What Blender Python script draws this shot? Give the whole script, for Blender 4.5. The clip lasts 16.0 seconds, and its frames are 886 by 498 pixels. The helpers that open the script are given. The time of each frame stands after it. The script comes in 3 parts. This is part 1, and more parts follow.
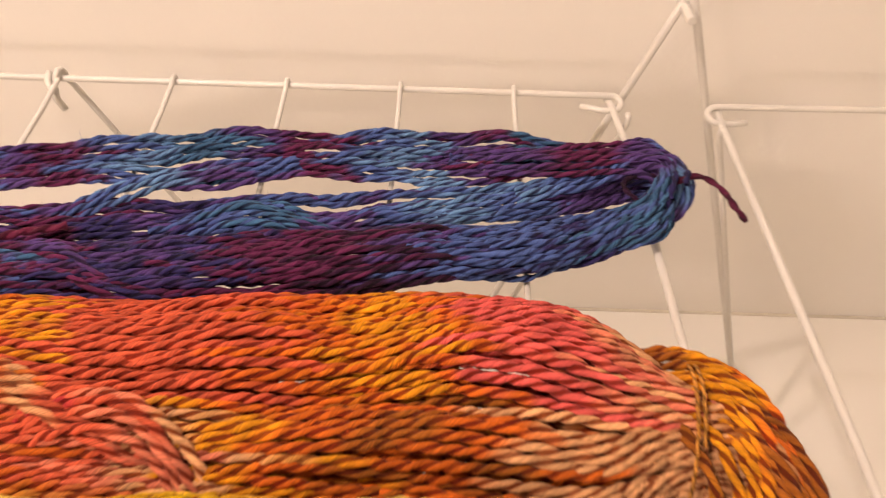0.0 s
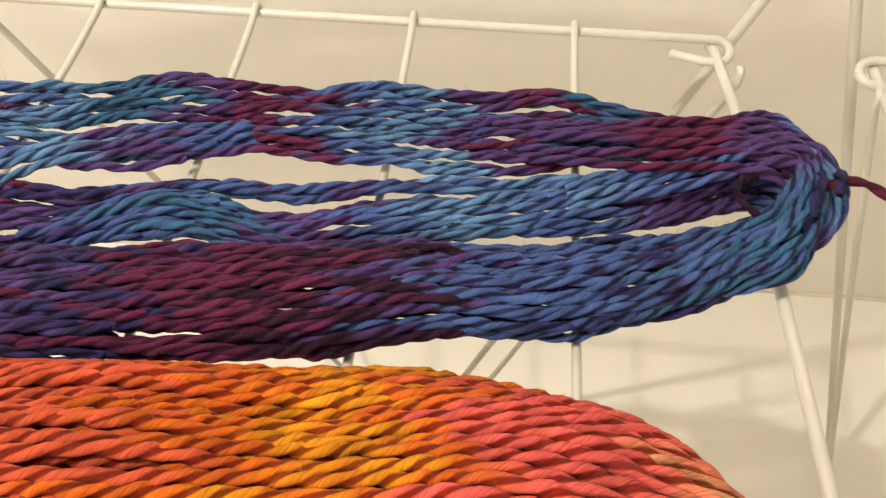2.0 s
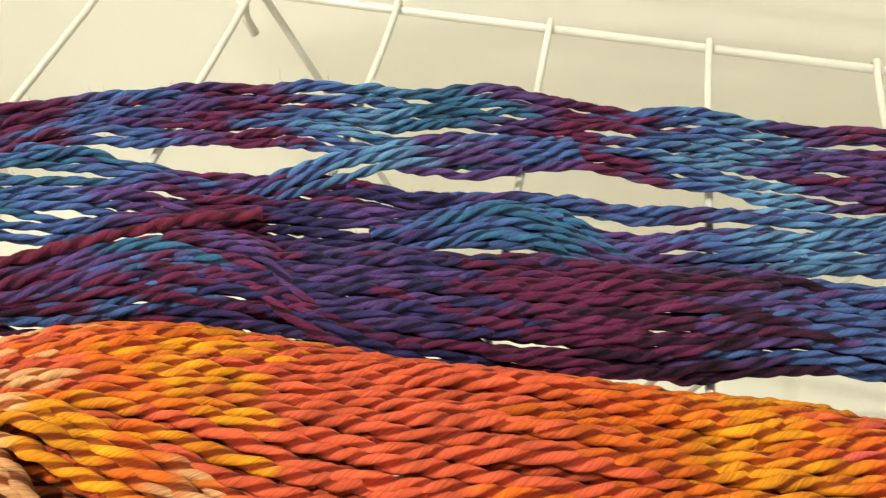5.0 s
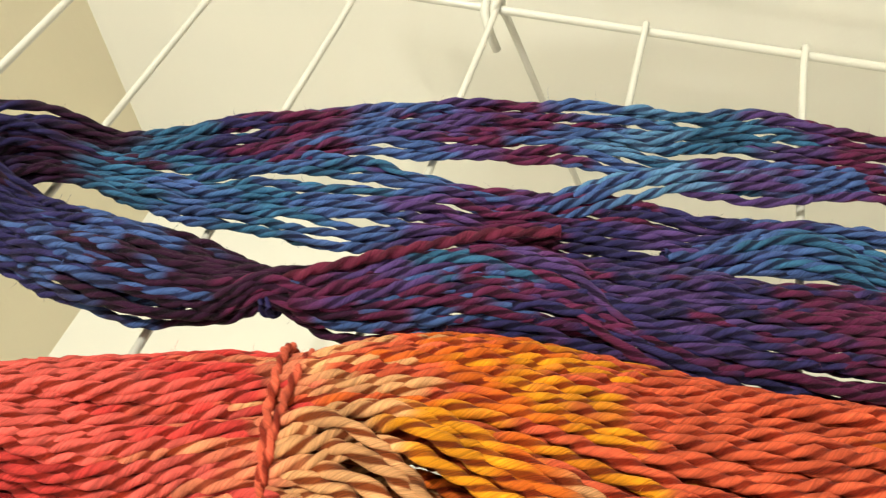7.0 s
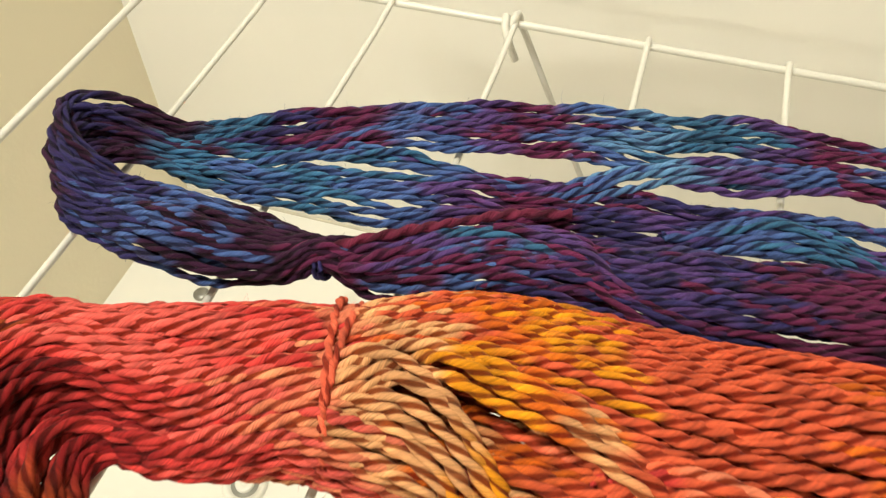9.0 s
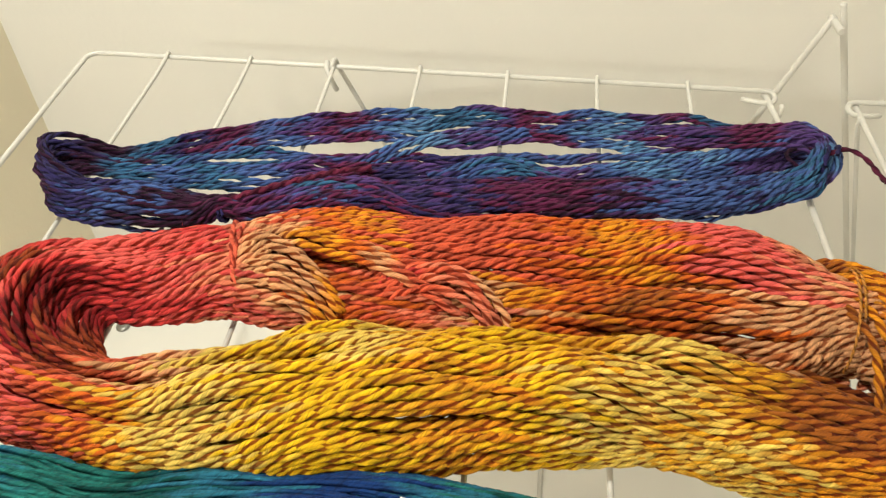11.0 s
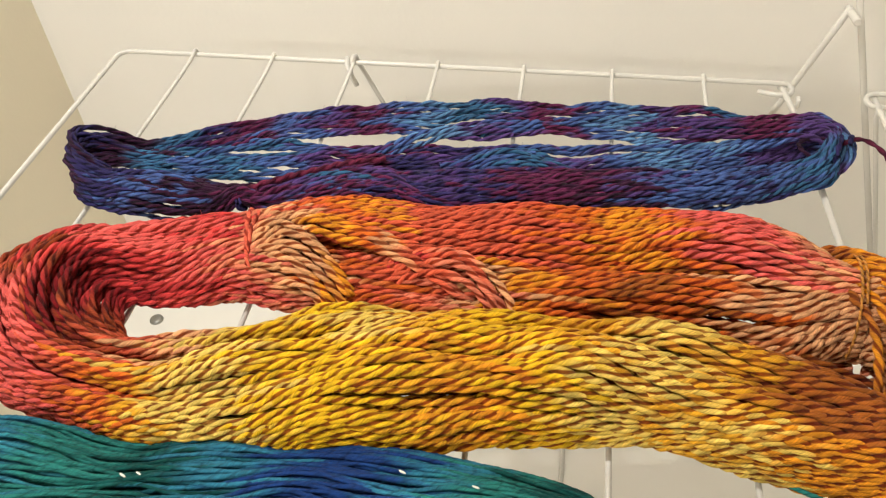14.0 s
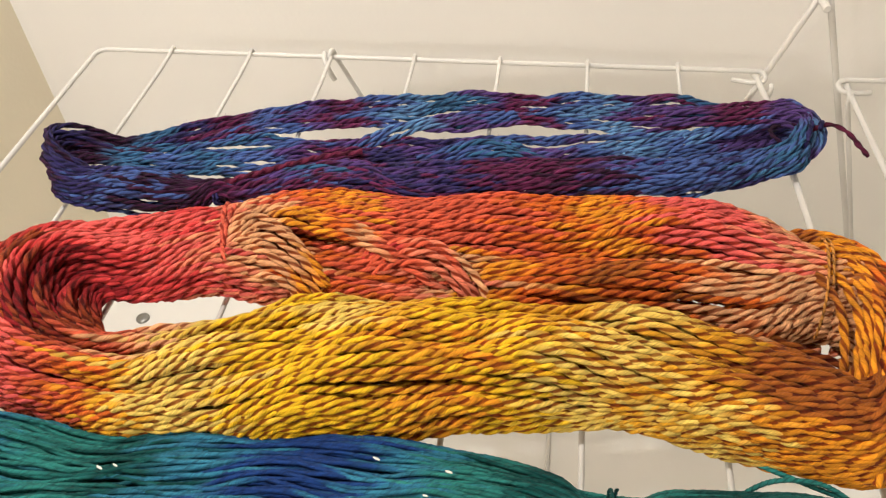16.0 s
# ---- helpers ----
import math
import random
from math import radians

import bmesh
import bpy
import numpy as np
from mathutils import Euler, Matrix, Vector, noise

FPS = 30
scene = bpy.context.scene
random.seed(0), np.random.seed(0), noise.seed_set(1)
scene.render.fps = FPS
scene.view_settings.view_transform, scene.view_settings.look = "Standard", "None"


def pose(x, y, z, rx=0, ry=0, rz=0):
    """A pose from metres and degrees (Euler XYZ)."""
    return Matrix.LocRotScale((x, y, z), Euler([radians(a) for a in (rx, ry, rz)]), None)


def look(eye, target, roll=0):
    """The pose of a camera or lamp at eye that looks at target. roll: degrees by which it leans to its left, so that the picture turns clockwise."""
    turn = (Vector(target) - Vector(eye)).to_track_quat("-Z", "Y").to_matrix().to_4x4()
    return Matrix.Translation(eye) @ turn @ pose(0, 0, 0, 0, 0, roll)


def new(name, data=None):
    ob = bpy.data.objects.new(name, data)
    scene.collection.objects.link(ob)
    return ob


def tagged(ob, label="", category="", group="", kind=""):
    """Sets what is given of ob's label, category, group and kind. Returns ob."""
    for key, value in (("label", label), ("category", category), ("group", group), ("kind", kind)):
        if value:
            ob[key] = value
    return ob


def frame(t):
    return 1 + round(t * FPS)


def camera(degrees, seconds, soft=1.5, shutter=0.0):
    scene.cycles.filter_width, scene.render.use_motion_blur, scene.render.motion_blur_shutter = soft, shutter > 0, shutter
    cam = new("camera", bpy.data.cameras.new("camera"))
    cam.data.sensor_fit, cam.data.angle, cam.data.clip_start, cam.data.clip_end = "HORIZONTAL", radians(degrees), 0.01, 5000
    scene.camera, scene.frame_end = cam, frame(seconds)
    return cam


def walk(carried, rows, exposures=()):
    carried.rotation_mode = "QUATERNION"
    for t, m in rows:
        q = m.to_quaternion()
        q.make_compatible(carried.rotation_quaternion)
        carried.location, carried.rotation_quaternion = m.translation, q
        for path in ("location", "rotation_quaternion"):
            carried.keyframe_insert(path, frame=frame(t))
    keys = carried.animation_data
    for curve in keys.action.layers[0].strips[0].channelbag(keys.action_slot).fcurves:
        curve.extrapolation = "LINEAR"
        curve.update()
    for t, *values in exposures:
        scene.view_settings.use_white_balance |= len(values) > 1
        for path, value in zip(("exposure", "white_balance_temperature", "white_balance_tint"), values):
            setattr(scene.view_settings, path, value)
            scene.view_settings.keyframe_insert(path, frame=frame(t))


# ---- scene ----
cam = camera(58.1, 16.0, soft=1.2, shutter=0.4)
PATH = [
    (0, (0.167, -0.413, 0.289), (0.177, 0.971, -1.155), 2.1),
    (0.5, (0.182, -0.334, 0.237), (0.099, 0.978, -1.27), 0.7),
    (1, (0.191, -0.302, 0.219), (0.089, 0.936, -1.348), -0.1),
    (1.5, (0.194, -0.291, 0.213), (0.07, 0.929, -1.367), -0.9),
    (2, (0.181, -0.291, 0.215), (0.063, 0.932, -1.364), -0.0),
    (2.5, (0.165, -0.293, 0.218), (0.032, 0.934, -1.355), 0.5),
    (3, (0.152, -0.295, 0.216), (-0.013, 0.929, -1.357), -0.0),
    (3.5, (0.141, -0.3, 0.219), (-0.037, 0.928, -1.35), 0.1),
    (3.7, (0.131, -0.301, 0.221), (-0.05, 0.922, -1.352), 0.3),
    (5.8, (0.052, -0.309, 0.216), (-0.243, 0.919, -1.335), -0.4),
    (6, (0.042, -0.311, 0.215), (-0.266, 0.93, -1.322), -0.4),
    (6.5, (0.017, -0.317, 0.221), (-0.314, 0.892, -1.338), -0.0),
    (7, (0.003, -0.323, 0.225), (-0.387, 0.877, -1.327), -2.1),
    (7.5, (-0.012, -0.329, 0.231), (-0.416, 0.876, -1.313), -1.4),
    (8, (-0.009, -0.328, 0.23), (-0.417, 0.864, -1.323), -1.3),
    (8.5, (-0.005, -0.339, 0.233), (-0.398, 0.872, -1.31), -0.3),
    (9, (0.004, -0.364, 0.248), (-0.391, 0.87, -1.275), -0.5),
    (9.5, (0.022, -0.419, 0.278), (-0.314, 0.867, -1.216), -0.5),
    (10, (0.055, -0.483, 0.31), (-0.168, 0.878, -1.138), 0.3),
    (10.2, (0.07, -0.501, 0.321), (-0.119, 0.904, -1.09), -0.3),
    (12.3, (0.091, -0.571, 0.363), (-0.078, 0.837, -1.047), -0.6),
    (12.5, (0.092, -0.568, 0.358), (-0.079, 0.841, -1.052), -0.4),
    (13, (0.096, -0.56, 0.35), (-0.086, 0.844, -1.063), -0.7),
    (13.5, (0.1, -0.557, 0.346), (-0.127, 0.84, -1.067), -1.4),
    (14, (0.105, -0.561, 0.35), (-0.168, 0.842, -1.05), -3.1),
    (14.5, (0.109, -0.559, 0.35), (-0.164, 0.843, -1.05), -3.9),
    (15, (0.109, -0.561, 0.348), (-0.157, 0.839, -1.055), -3.9),
    (15.5, (0.117, -0.56, 0.348), (-0.138, 0.84, -1.057), -4.4),
    (16, (0.116, -0.565, 0.35), (-0.138, 0.834, -1.057), -3.6),
]
walk(cam, [(t, look(eye, target, roll)) for t, eye, target, roll in PATH], [
    (0.0, -0.13, 7100, 24), (0.5, -0.03, 7000, 22), (1.0, 0.0, 6700, 14), (1.5, 0.0, 6500, 8), (2.5, 0.04, 6400, -1), (3.5, 0.20, 6150, -8), (3.7, 0.20, 6150, -8),
    (5.8, 0.18, 6000, -9), (6.5, 0.16, 6000, -9), (7.5, 0.02, 6200, -8), (9.0, 0.02, 6250, -6), (9.5, 0.05, 6300, -4), (10.2, -0.03, 6100, -3), (12.3, -0.13, 5900, -3), (13.5, -0.12, 5850, 1), (14.5, -0.11, 5850, 4), (16.0, -0.11, 5850, 7)])

# ---------------------------------------------------------------- world and light
world = bpy.data.worlds.new("world")
scene.world = world
world.use_nodes = True
world.node_tree.nodes["Background"].inputs[0].default_value = (1.0, 0.86, 0.68, 1)
world.node_tree.nodes["Background"].inputs[1].default_value = 0.02


def lamp(name, kind, place, target, power, size, colour):
    data = bpy.data.lights.new(name, kind)
    data.energy, data.color = power, colour
    if kind == "AREA":
        data.shape, data.size = "DISK", size
    else:
        data.shadow_soft_size = size
    ob = new(name, data)
    ob.matrix_world = look(place, target)
    return ob


WARM = (1.0, 0.885, 0.81)
lamp("ceiling_lamp_light", "AREA", (-0.36, -0.32, 1.18), (-0.36, -0.31, 0), 14.0, 0.045, WARM)
lamp("wall_lamp_light", "POINT", (-0.48, -1.40, 0.75), (0, 0, 0), 14.5, 0.035, WARM)
lamp("wall_lamp_light", "POINT", (-0.34, -1.40, 0.75), (0, 0, 0), 14.5, 0.035, WARM)


# ---------------------------------------------------------------- materials
def srgb(r, g, b):
    return tuple(((c / 255 + 0.055) / 1.055) ** 2.4 if c > 10 else c / 255 / 12.92 for c in (r, g, b))


def material(name, colour, rough, spread=0.06, scale=6.0, bump=0.1, bump_scale=90.0, metal=0.0, coat=0.0, tint=None):
    """A plain painted or enamelled surface: broad stains, fine grain and relief."""
    m = bpy.data.materials.new(name)
    m.use_nodes = True
    n, links = m.node_tree.nodes, m.node_tree.links
    p = n["Principled BSDF"]
    p.inputs["Roughness"].default_value = rough
    p.inputs["Metallic"].default_value = metal
    p.inputs["Coat Weight"].default_value = coat
    co = n.new("ShaderNodeTexCoord")
    broad = n.new("ShaderNodeTexNoise")
    broad.inputs["Scale"].default_value = scale
    broad.inputs["Detail"].default_value = 4
    links.new(co.outputs["Object"], broad.inputs["Vector"])
    ramp = n.new("ShaderNodeValToRGB")
    low = tint or tuple(c * (1 - spread) for c in colour)
    ramp.color_ramp.elements[0].color = (*low, 1)
    ramp.color_ramp.elements[1].color = (*(min(1, c * (1 + spread * 0.5)) for c in colour), 1)
    ramp.color_ramp.elements[0].position, ramp.color_ramp.elements[1].position = 0.3, 0.7
    links.new(broad.outputs["Fac"], ramp.inputs["Fac"])
    links.new(ramp.outputs["Color"], p.inputs["Base Color"])
    fine = n.new("ShaderNodeTexNoise")
    fine.inputs["Scale"].default_value = bump_scale
    fine.inputs["Detail"].default_value = 6
    links.new(co.outputs["Object"], fine.inputs["Vector"])
    b = n.new("ShaderNodeBump")
    b.inputs["Strength"].default_value = bump
    b.inputs["Distance"].default_value = 0.002
    links.new(fine.outputs["Fac"], b.inputs["Height"])
    links.new(b.outputs["Normal"], p.inputs["Normal"])
    return m


def yarn_material(name, fibre=900.0, fuzz=0.03):
    """Spun wool: the yarn carries the dye, with any shade painted between plies in it; the fibres run slantwise along
    each ply.
    """
    m = bpy.data.materials.new(name)
    m.use_nodes = True
    n, links = m.node_tree.nodes, m.node_tree.links
    p = n["Principled BSDF"]
    p.inputs["Roughness"].default_value = 0.72
    p.inputs["Specular IOR Level"].default_value = 0.12
    p.inputs["Sheen Weight"].default_value = fuzz
    p.inputs["Sheen Roughness"].default_value = 0.5
    dye = n.new("ShaderNodeVertexColor")
    dye.layer_name = "dye"
    uv = n.new("ShaderNodeUVMap")
    uv.uv_map = "thread"
    stretch = n.new("ShaderNodeMapping")
    stretch.inputs["Scale"].default_value = (fibre * 0.024, 1.8, 1.0)
    links.new(uv.outputs["UV"], stretch.inputs["Vector"])
    grain = n.new("ShaderNodeTexNoise")
    grain.inputs["Scale"].default_value = 1.0
    grain.inputs["Detail"].default_value = 5
    grain.inputs["Roughness"].default_value = 0.65
    links.new(stretch.outputs["Vector"], grain.inputs["Vector"])
    vary = n.new("ShaderNodeMapRange")
    vary.inputs["From Min"].default_value, vary.inputs["From Max"].default_value = 0.3, 0.7
    vary.inputs["To Min"].default_value, vary.inputs["To Max"].default_value = 0.45, 1.62
    links.new(grain.outputs["Fac"], vary.inputs["Value"])
    mix = n.new("ShaderNodeVectorMath")
    mix.operation = "MULTIPLY"
    links.new(dye.outputs["Color"], mix.inputs[0])
    links.new(vary.outputs["Result"], mix.inputs[1])
    links.new(mix.outputs["Vector"], p.inputs["Base Color"])
    b = n.new("ShaderNodeBump")
    b.inputs["Strength"].default_value = 0.9
    b.inputs["Distance"].default_value = 0.0009
    links.new(grain.outputs["Fac"], b.inputs["Height"])
    links.new(b.outputs["Normal"], p.inputs["Normal"])
    return m


WALL = material("wall_paint", (0.80, 0.77, 0.71), 0.6, 0.03, 3.0, 0.12, 160.0)
SIDE_WALL = material("side_wall_paint", (0.80, 0.73, 0.56), 0.6, 0.03, 3.0, 0.12, 160.0)
ENAMEL = material("white_enamel", (0.80, 0.77, 0.70), 0.35, 0.03, 5.0, 0.03, 40.0, coat=0.2)
CEILING = material("ceiling_paint", (0.80, 0.78, 0.73), 0.8, 0.03, 3.0, 0.1, 120.0)
COATED = material("white_coated_wire", (0.60, 0.575, 0.52), 0.33, 0.05, 30.0, 0.05, 300.0, coat=0.25)
GREY = material("grey_metal", (0.30, 0.29, 0.26), 0.35, 0.1, 60.0, 0.05, 300.0, metal=0.6)
CAULK = material("grey_caulk", (0.62, 0.57, 0.47), 0.7, 0.15, 30.0, 0.2, 200.0)
WOOL = yarn_material("wool_yarn")
SILKY = yarn_material("smooth_yarn", 500.0, 0.03)


# ---------------------------------------------------------------- builders
def part(name, bm, mat, parent=None, label=""):
    me = bpy.data.meshes.new(name)
    bm.to_mesh(me)
    bm.free()
    me.materials.append(mat)
    ob = new(name, me)
    ob.parent = parent
    if label:
        tagged(ob, label)
    return ob


def tube(path, radius, sides=12, caps=True, closed=False):
    """A round rod along a path of points."""
    pts = [Vector(p) for p in path]
    bm = bmesh.new()
    rings = []
    ref = None
    for i, p in enumerate(pts):
        a, b = pts[max(i - 1, 0)], pts[min(i + 1, len(pts) - 1)]
        t = (b - a).normalized()
        if ref is None:
            ref = Vector((0, 0, 1)) if abs(t.z) < 0.9 else Vector((1, 0, 0))
        n = (ref - t * ref.dot(t)).normalized()
        ref = n
        s = t.cross(n)
        rings.append([bm.verts.new(p + radius * (math.cos(k * math.tau / sides) * n + math.sin(k * math.tau / sides) * s)) for k in range(sides)])
    for r, q in zip(rings, rings[1:]):
        for k in range(sides):
            bm.faces.new((r[k], r[(k + 1) % sides], q[(k + 1) % sides], q[k])).smooth = True
    if caps:
        for ring, flip in ((rings[0], True), (rings[-1], False)):
            centre = sum((v.co for v in ring), Vector()) / sides
            inner = [bm.verts.new(centre + (v.co - centre) * 0.75 + (pts[0] - pts[1] if flip else pts[-1] - pts[-2]).normalized() * radius * 0.25) for v in ring]
            for k in range(sides):
                q = (ring[k], ring[(k + 1) % sides], inner[(k + 1) % sides], inner[k])
                bm.faces.new(q[::-1] if flip else q)
            bm.faces.new(inner[::-1] if flip else inner)
    bmesh.ops.recalc_face_normals(bm, faces=bm.faces)
    return bm


def arc(centre, radius, start, end, axis_u, axis_v, steps=8):
    c, u, v = Vector(centre), Vector(axis_u), Vector(axis_v)
    out = []
    for i in range(steps + 1):
        a = radians(start + (end - start) * i / steps)
        out.append(c + radius * (math.cos(a) * u + math.sin(a) * v))
    return out


def box(x0, y0, z0, x1, y1, z1, bevel=0.0):
    bm = bmesh.new()
    bmesh.ops.create_cube(bm, size=1)
    for v in bm.verts:
        v.co = Vector(((x0 + x1) / 2 + v.co.x * (x1 - x0), (y0 + y1) / 2 + v.co.y * (y1 - y0), (z0 + z1) / 2 + v.co.z * (z1 - z0)))
    if bevel:
        bmesh.ops.bevel(bm, geom=bm.edges[:], offset=bevel, segments=3, profile=0.5, affect="EDGES")
    return bm


# ---------------------------------------------------------------- the setting
FLOOR, LEFT, BACK, RIGHT, FRONT, TOP = -0.44, -0.50, 0.195, 1.7, -2.4, 1.95


def structure(name, bm, mat, label, category):
    return tagged(part(name, bm, mat), label, category, kind="structure")


structure("wall_north", box(LEFT - 0.1, BACK, FLOOR - 0.1, RIGHT + 0.1, BACK + 0.1, TOP), WALL, "cream painted wall behind the drying rack", "wall")
structure("wall_west", box(LEFT - 0.1, FRONT, FLOOR - 0.1, LEFT, BACK, TOP), SIDE_WALL, "pale yellow painted side wall beside the rack", "wall")
structure("wall_east", box(RIGHT, FRONT, FLOOR - 0.1, RIGHT + 0.1, BACK, TOP), WALL, "cream painted wall", "wall")
structure("wall_south", box(LEFT - 0.1, FRONT - 0.1, FLOOR - 0.1, RIGHT + 0.1, FRONT, TOP), WALL, "cream painted wall", "wall")
structure("ceiling", box(LEFT - 0.1, FRONT - 0.1, TOP, RIGHT + 0.1, BACK + 0.1, TOP + 0.1), CEILING, "white painted ceiling", "ceiling")
structure("floor", box(LEFT, FRONT, FLOOR - 0.1, RIGHT, BACK, FLOOR), ENAMEL, "glossy white enamelled floor of the tub", "floor")
structure("trim", tube([(LEFT, BACK - 0.001, FLOOR), (RIGHT, BACK - 0.001, FLOOR)], 0.0022, 8), CAULK, "thin grey caulk line where wall meets floor", "trim")

# ---------------------------------------------------------------- drying rack
rack = tagged(new("drying_rack"), "white coated wire folding drying rack with open wings", "drying rack")
rack.location = (0.3, -0.3, FLOOR)
ROOT = Matrix.Translation(rack.location).inverted()


def rod(name, path, radius, label="", sides=12, parent=None):
    bm = tube(path, radius, sides)
    bmesh.ops.transform(bm, matrix=ROOT, verts=bm.verts)
    return part(name, bm, COATED, parent or rack, label)


PITCH, NEAR = 0.07, -0.66
SLOPE = 0.345


def leg_x(z, side):
    return (0.303 if side < 0 else 0.311) + side * SLOPE * (0.055 - z)


# left wing: the far rail bends into the outer side wire and hooks round the leg at its other end
corner = arc((-0.268, -0.010, 0), 0.010, 90, 180, (1, 0, 0), (0, 1, 0), 6)
hook = arc((0.2715, -0.0050, 0), 0.0050, 90, -75, (1, 0, 0), (0, 1, 0), 8)
rail = [Vector((0.2785, 0, 0)) + Vector((-0.08 * i, 0, 0)) for i in range(1, 7)]
rod("far_rail", [Vector((0.2525, -0.0035, -0.006)), Vector((0.265, -0.0085, -0.005))] + [p + Vector((0, 0, -0.0005 * i)) for i, p in enumerate(hook)][::-1] + rail + corner + [Vector((-0.278, NEAR * f, 0)) for f in (0.2, 0.4, 0.6, 0.8, 1)], 0.0020, sides=14)
rod("near_rail", [(-0.278, NEAR, 0), (0.28, NEAR, 0)], 0.0020)
rod("side_wire", [(0.2685, 0.001, -0.0035), (0.2705, -0.003, -0.0037), (0.2755, -0.05, -0.0032), (0.280, -0.2, -0.001), (0.280, NEAR, 0)], 0.0022, sides=14)
for k in range(1, 8):
    x = PITCH * (k - 4)
    over = [Vector((x, 0.0036 * math.cos(radians(a)), 0.0034 * math.sin(radians(a)))) for a in (-35, 0, 35, 70, 105, 140)]
    rod("cross_wire", over + [Vector((x, -0.008, 0.0012)), Vector((x, -0.03, 0)), Vector((x, NEAR * 0.5, 0)), Vector((x, NEAR, 0))], 0.0016, sides=10)

# right wing
hook = arc((0.334, -0.0135, 0), 0.0055, 90, 255, (1, 0, 0), (0, 1, 0), 8)
rod("far_rail", [Vector((0.352, -0.0165, -0.005)), Vector((0.343, -0.0190, -0.0045))] + [p + Vector((0, 0, -0.0005 * i)) for i, p in enumerate(hook)][::-1] + [Vector((x, -0.008 + 0.02 * (x - 0.334), 0)) for x in (0.36, 0.5, 0.7, 0.89)] + [Vector((0.895, -0.005, 0)), Vector((0.897, -0.02, 0)), Vector((0.897, NEAR, 0))], 0.0020, sides=14)
rod("side_wire", [(0.336, -0.007, -0.0035), (0.336, -0.013, -0.004), (0.3365, -0.05, -0.003), (0.342, -0.25, 0), (0.342, NEAR, 0)], 0.0022, sides=14)
for k in range(6):
    x = 0.47 + PITCH * k
    over = [Vector((x, 0.0036 * math.cos(radians(a)), 0.0034 * math.sin(radians(a)))) for a in (-35, 0, 35, 70, 105, 140)]
    rod("cross_wire", over + [Vector((x, -0.008, 0.0012)), Vector((x, -0.03, 0)), Vector((x, NEAR, 0))], 0.0016, sides=10)
rod("near_rail", [(0.342, NEAR, 0), (0.897, NEAR, 0)], 0.0020)

# the standing frame: leaning legs at both ends, joined at the top and by rails along the floor
FOOT = FLOOR + 0.0026
for y, tail in ((0.012, 1), (NEAR - 0.012, -1)):
    for side in (-1, 1):
        top = 0.055 + (0.016 if side == 1 else 0.004)
        dy = 0.0 if side == -1 else -0.005 * tail
        path = [Vector((leg_x(z, side), y + dy, z)) for z in (top, 0.03, -0.1, -0.25, FLOOR + 0.03)]
        path += [Vector((leg_x(FOOT + 0.008, side), y + dy - 0.002 * tail, FOOT + 0.008)), Vector((leg_x(FOOT, side), y + dy - 0.010 * tail, FOOT))]
        path += [Vector((leg_x(FOOT, side), -0.33, FOOT))]
        rod("leg", path, 0.0025, sides=14)
    rod("apex_pin", [(0.305, y + 0.006 * tail, 0.055), (0.305, y - 0.020 * tail, 0.058)], 0.003)

# stays that hold the wings open
for x0, x1, y in ((0.2795, 0.148, -0.018), (0.3345, 0.4600, -0.026)):
    rod("stay", arc((x0, y + 0.0015, -0.004), 0.0018, 40, 180, (0, 1, 0), (0, 0, 1), 6) + [Vector((x0, y, -0.008)), Vector(((x0 * 2 + x1) / 3, y, -0.14)), Vector((x1, y, -0.40))], 0.0018)
stay_end = Vector((0.108, 0.006, FLOOR + 0.035))
hang = [Vector((-0.0735, -0.006, -0.010)), Vector((-0.0725, -0.0055, -0.001))] + [Vector((-0.0715 + 0.0006 * i, 0.0048 * math.cos(radians(a)), 0.0055 * math.sin(radians(a)))) for i, a in enumerate((170, 130, 90, 50, 10, -30))]
rod("prop", hang + [Vector((-0.066, 0.005, -0.008)), Vector((-0.02, 0.008, -0.115)), stay_end], 0.0019)
clip = [Vector((-0.0755, -0.001, 0.0045)), Vector((-0.0745, -0.008, 0.002)), Vector((-0.070, -0.013, -0.006)), Vector((-0.0665, -0.014, -0.013))]
rod("clip", clip, 0.0022, "short bent wire clip")

# ---------------------------------------------------------------- fittings in the floor
def disc_ring(cx, cy, radii_heights, sides=28):
    """A turned shape: rings of given radius and height, closed in the middle."""
    bm = bmesh.new()
    rings = [[bm.verts.new((cx + r * math.cos(k * math.tau / sides), cy + r * math.sin(k * math.tau / sides), z)) for k in range(sides)] for r, z in radii_heights]
    for a, b in zip(rings, rings[1:]):
        for k in range(sides):
            bm.faces.new((a[k], a[(k + 1) % sides], b[(k + 1) % sides], b[k])).smooth = True
    bm.faces.new(rings[-1])
    bmesh.ops.recalc_face_normals(bm, faces=bm.faces)
    return bm


drain = tagged(new("drain"), "white round floor drain with a raised rim and plug", "drain")
drain.location = (-0.262, -0.127, FLOOR)
part("rim", disc_ring(0, 0, [(0.021, 0.0), (0.020, 0.004), (0.017, 0.005), (0.014, 0.003), (0.013, 0.001)]), ENAMEL, drain)
part("plug", disc_ring(0, 0, [(0.0085, 0.001), (0.0085, 0.004), (0.007, 0.005), (0.003, 0.005), (0.002, 0.003)]), ENAMEL, drain)
part("gap", disc_ring(0, 0, [(0.0128, 0.0012), (0.009, 0.0012)]), GREY, drain, "dark grey gap round the plug")
cap = tagged(new("screw_cap"), "small grey oval metal cap on the floor", "cap")
cap.location = (-0.405, 0.055, FLOOR)
part("dome", disc_ring(0, 0, [(0.009, 0.0), (0.0085, 0.002), (0.006, 0.0035), (0.002, 0.004)]), GREY, cap)


# ---------------------------------------------------------------- yarn
RNG = np.random.default_rng(7)


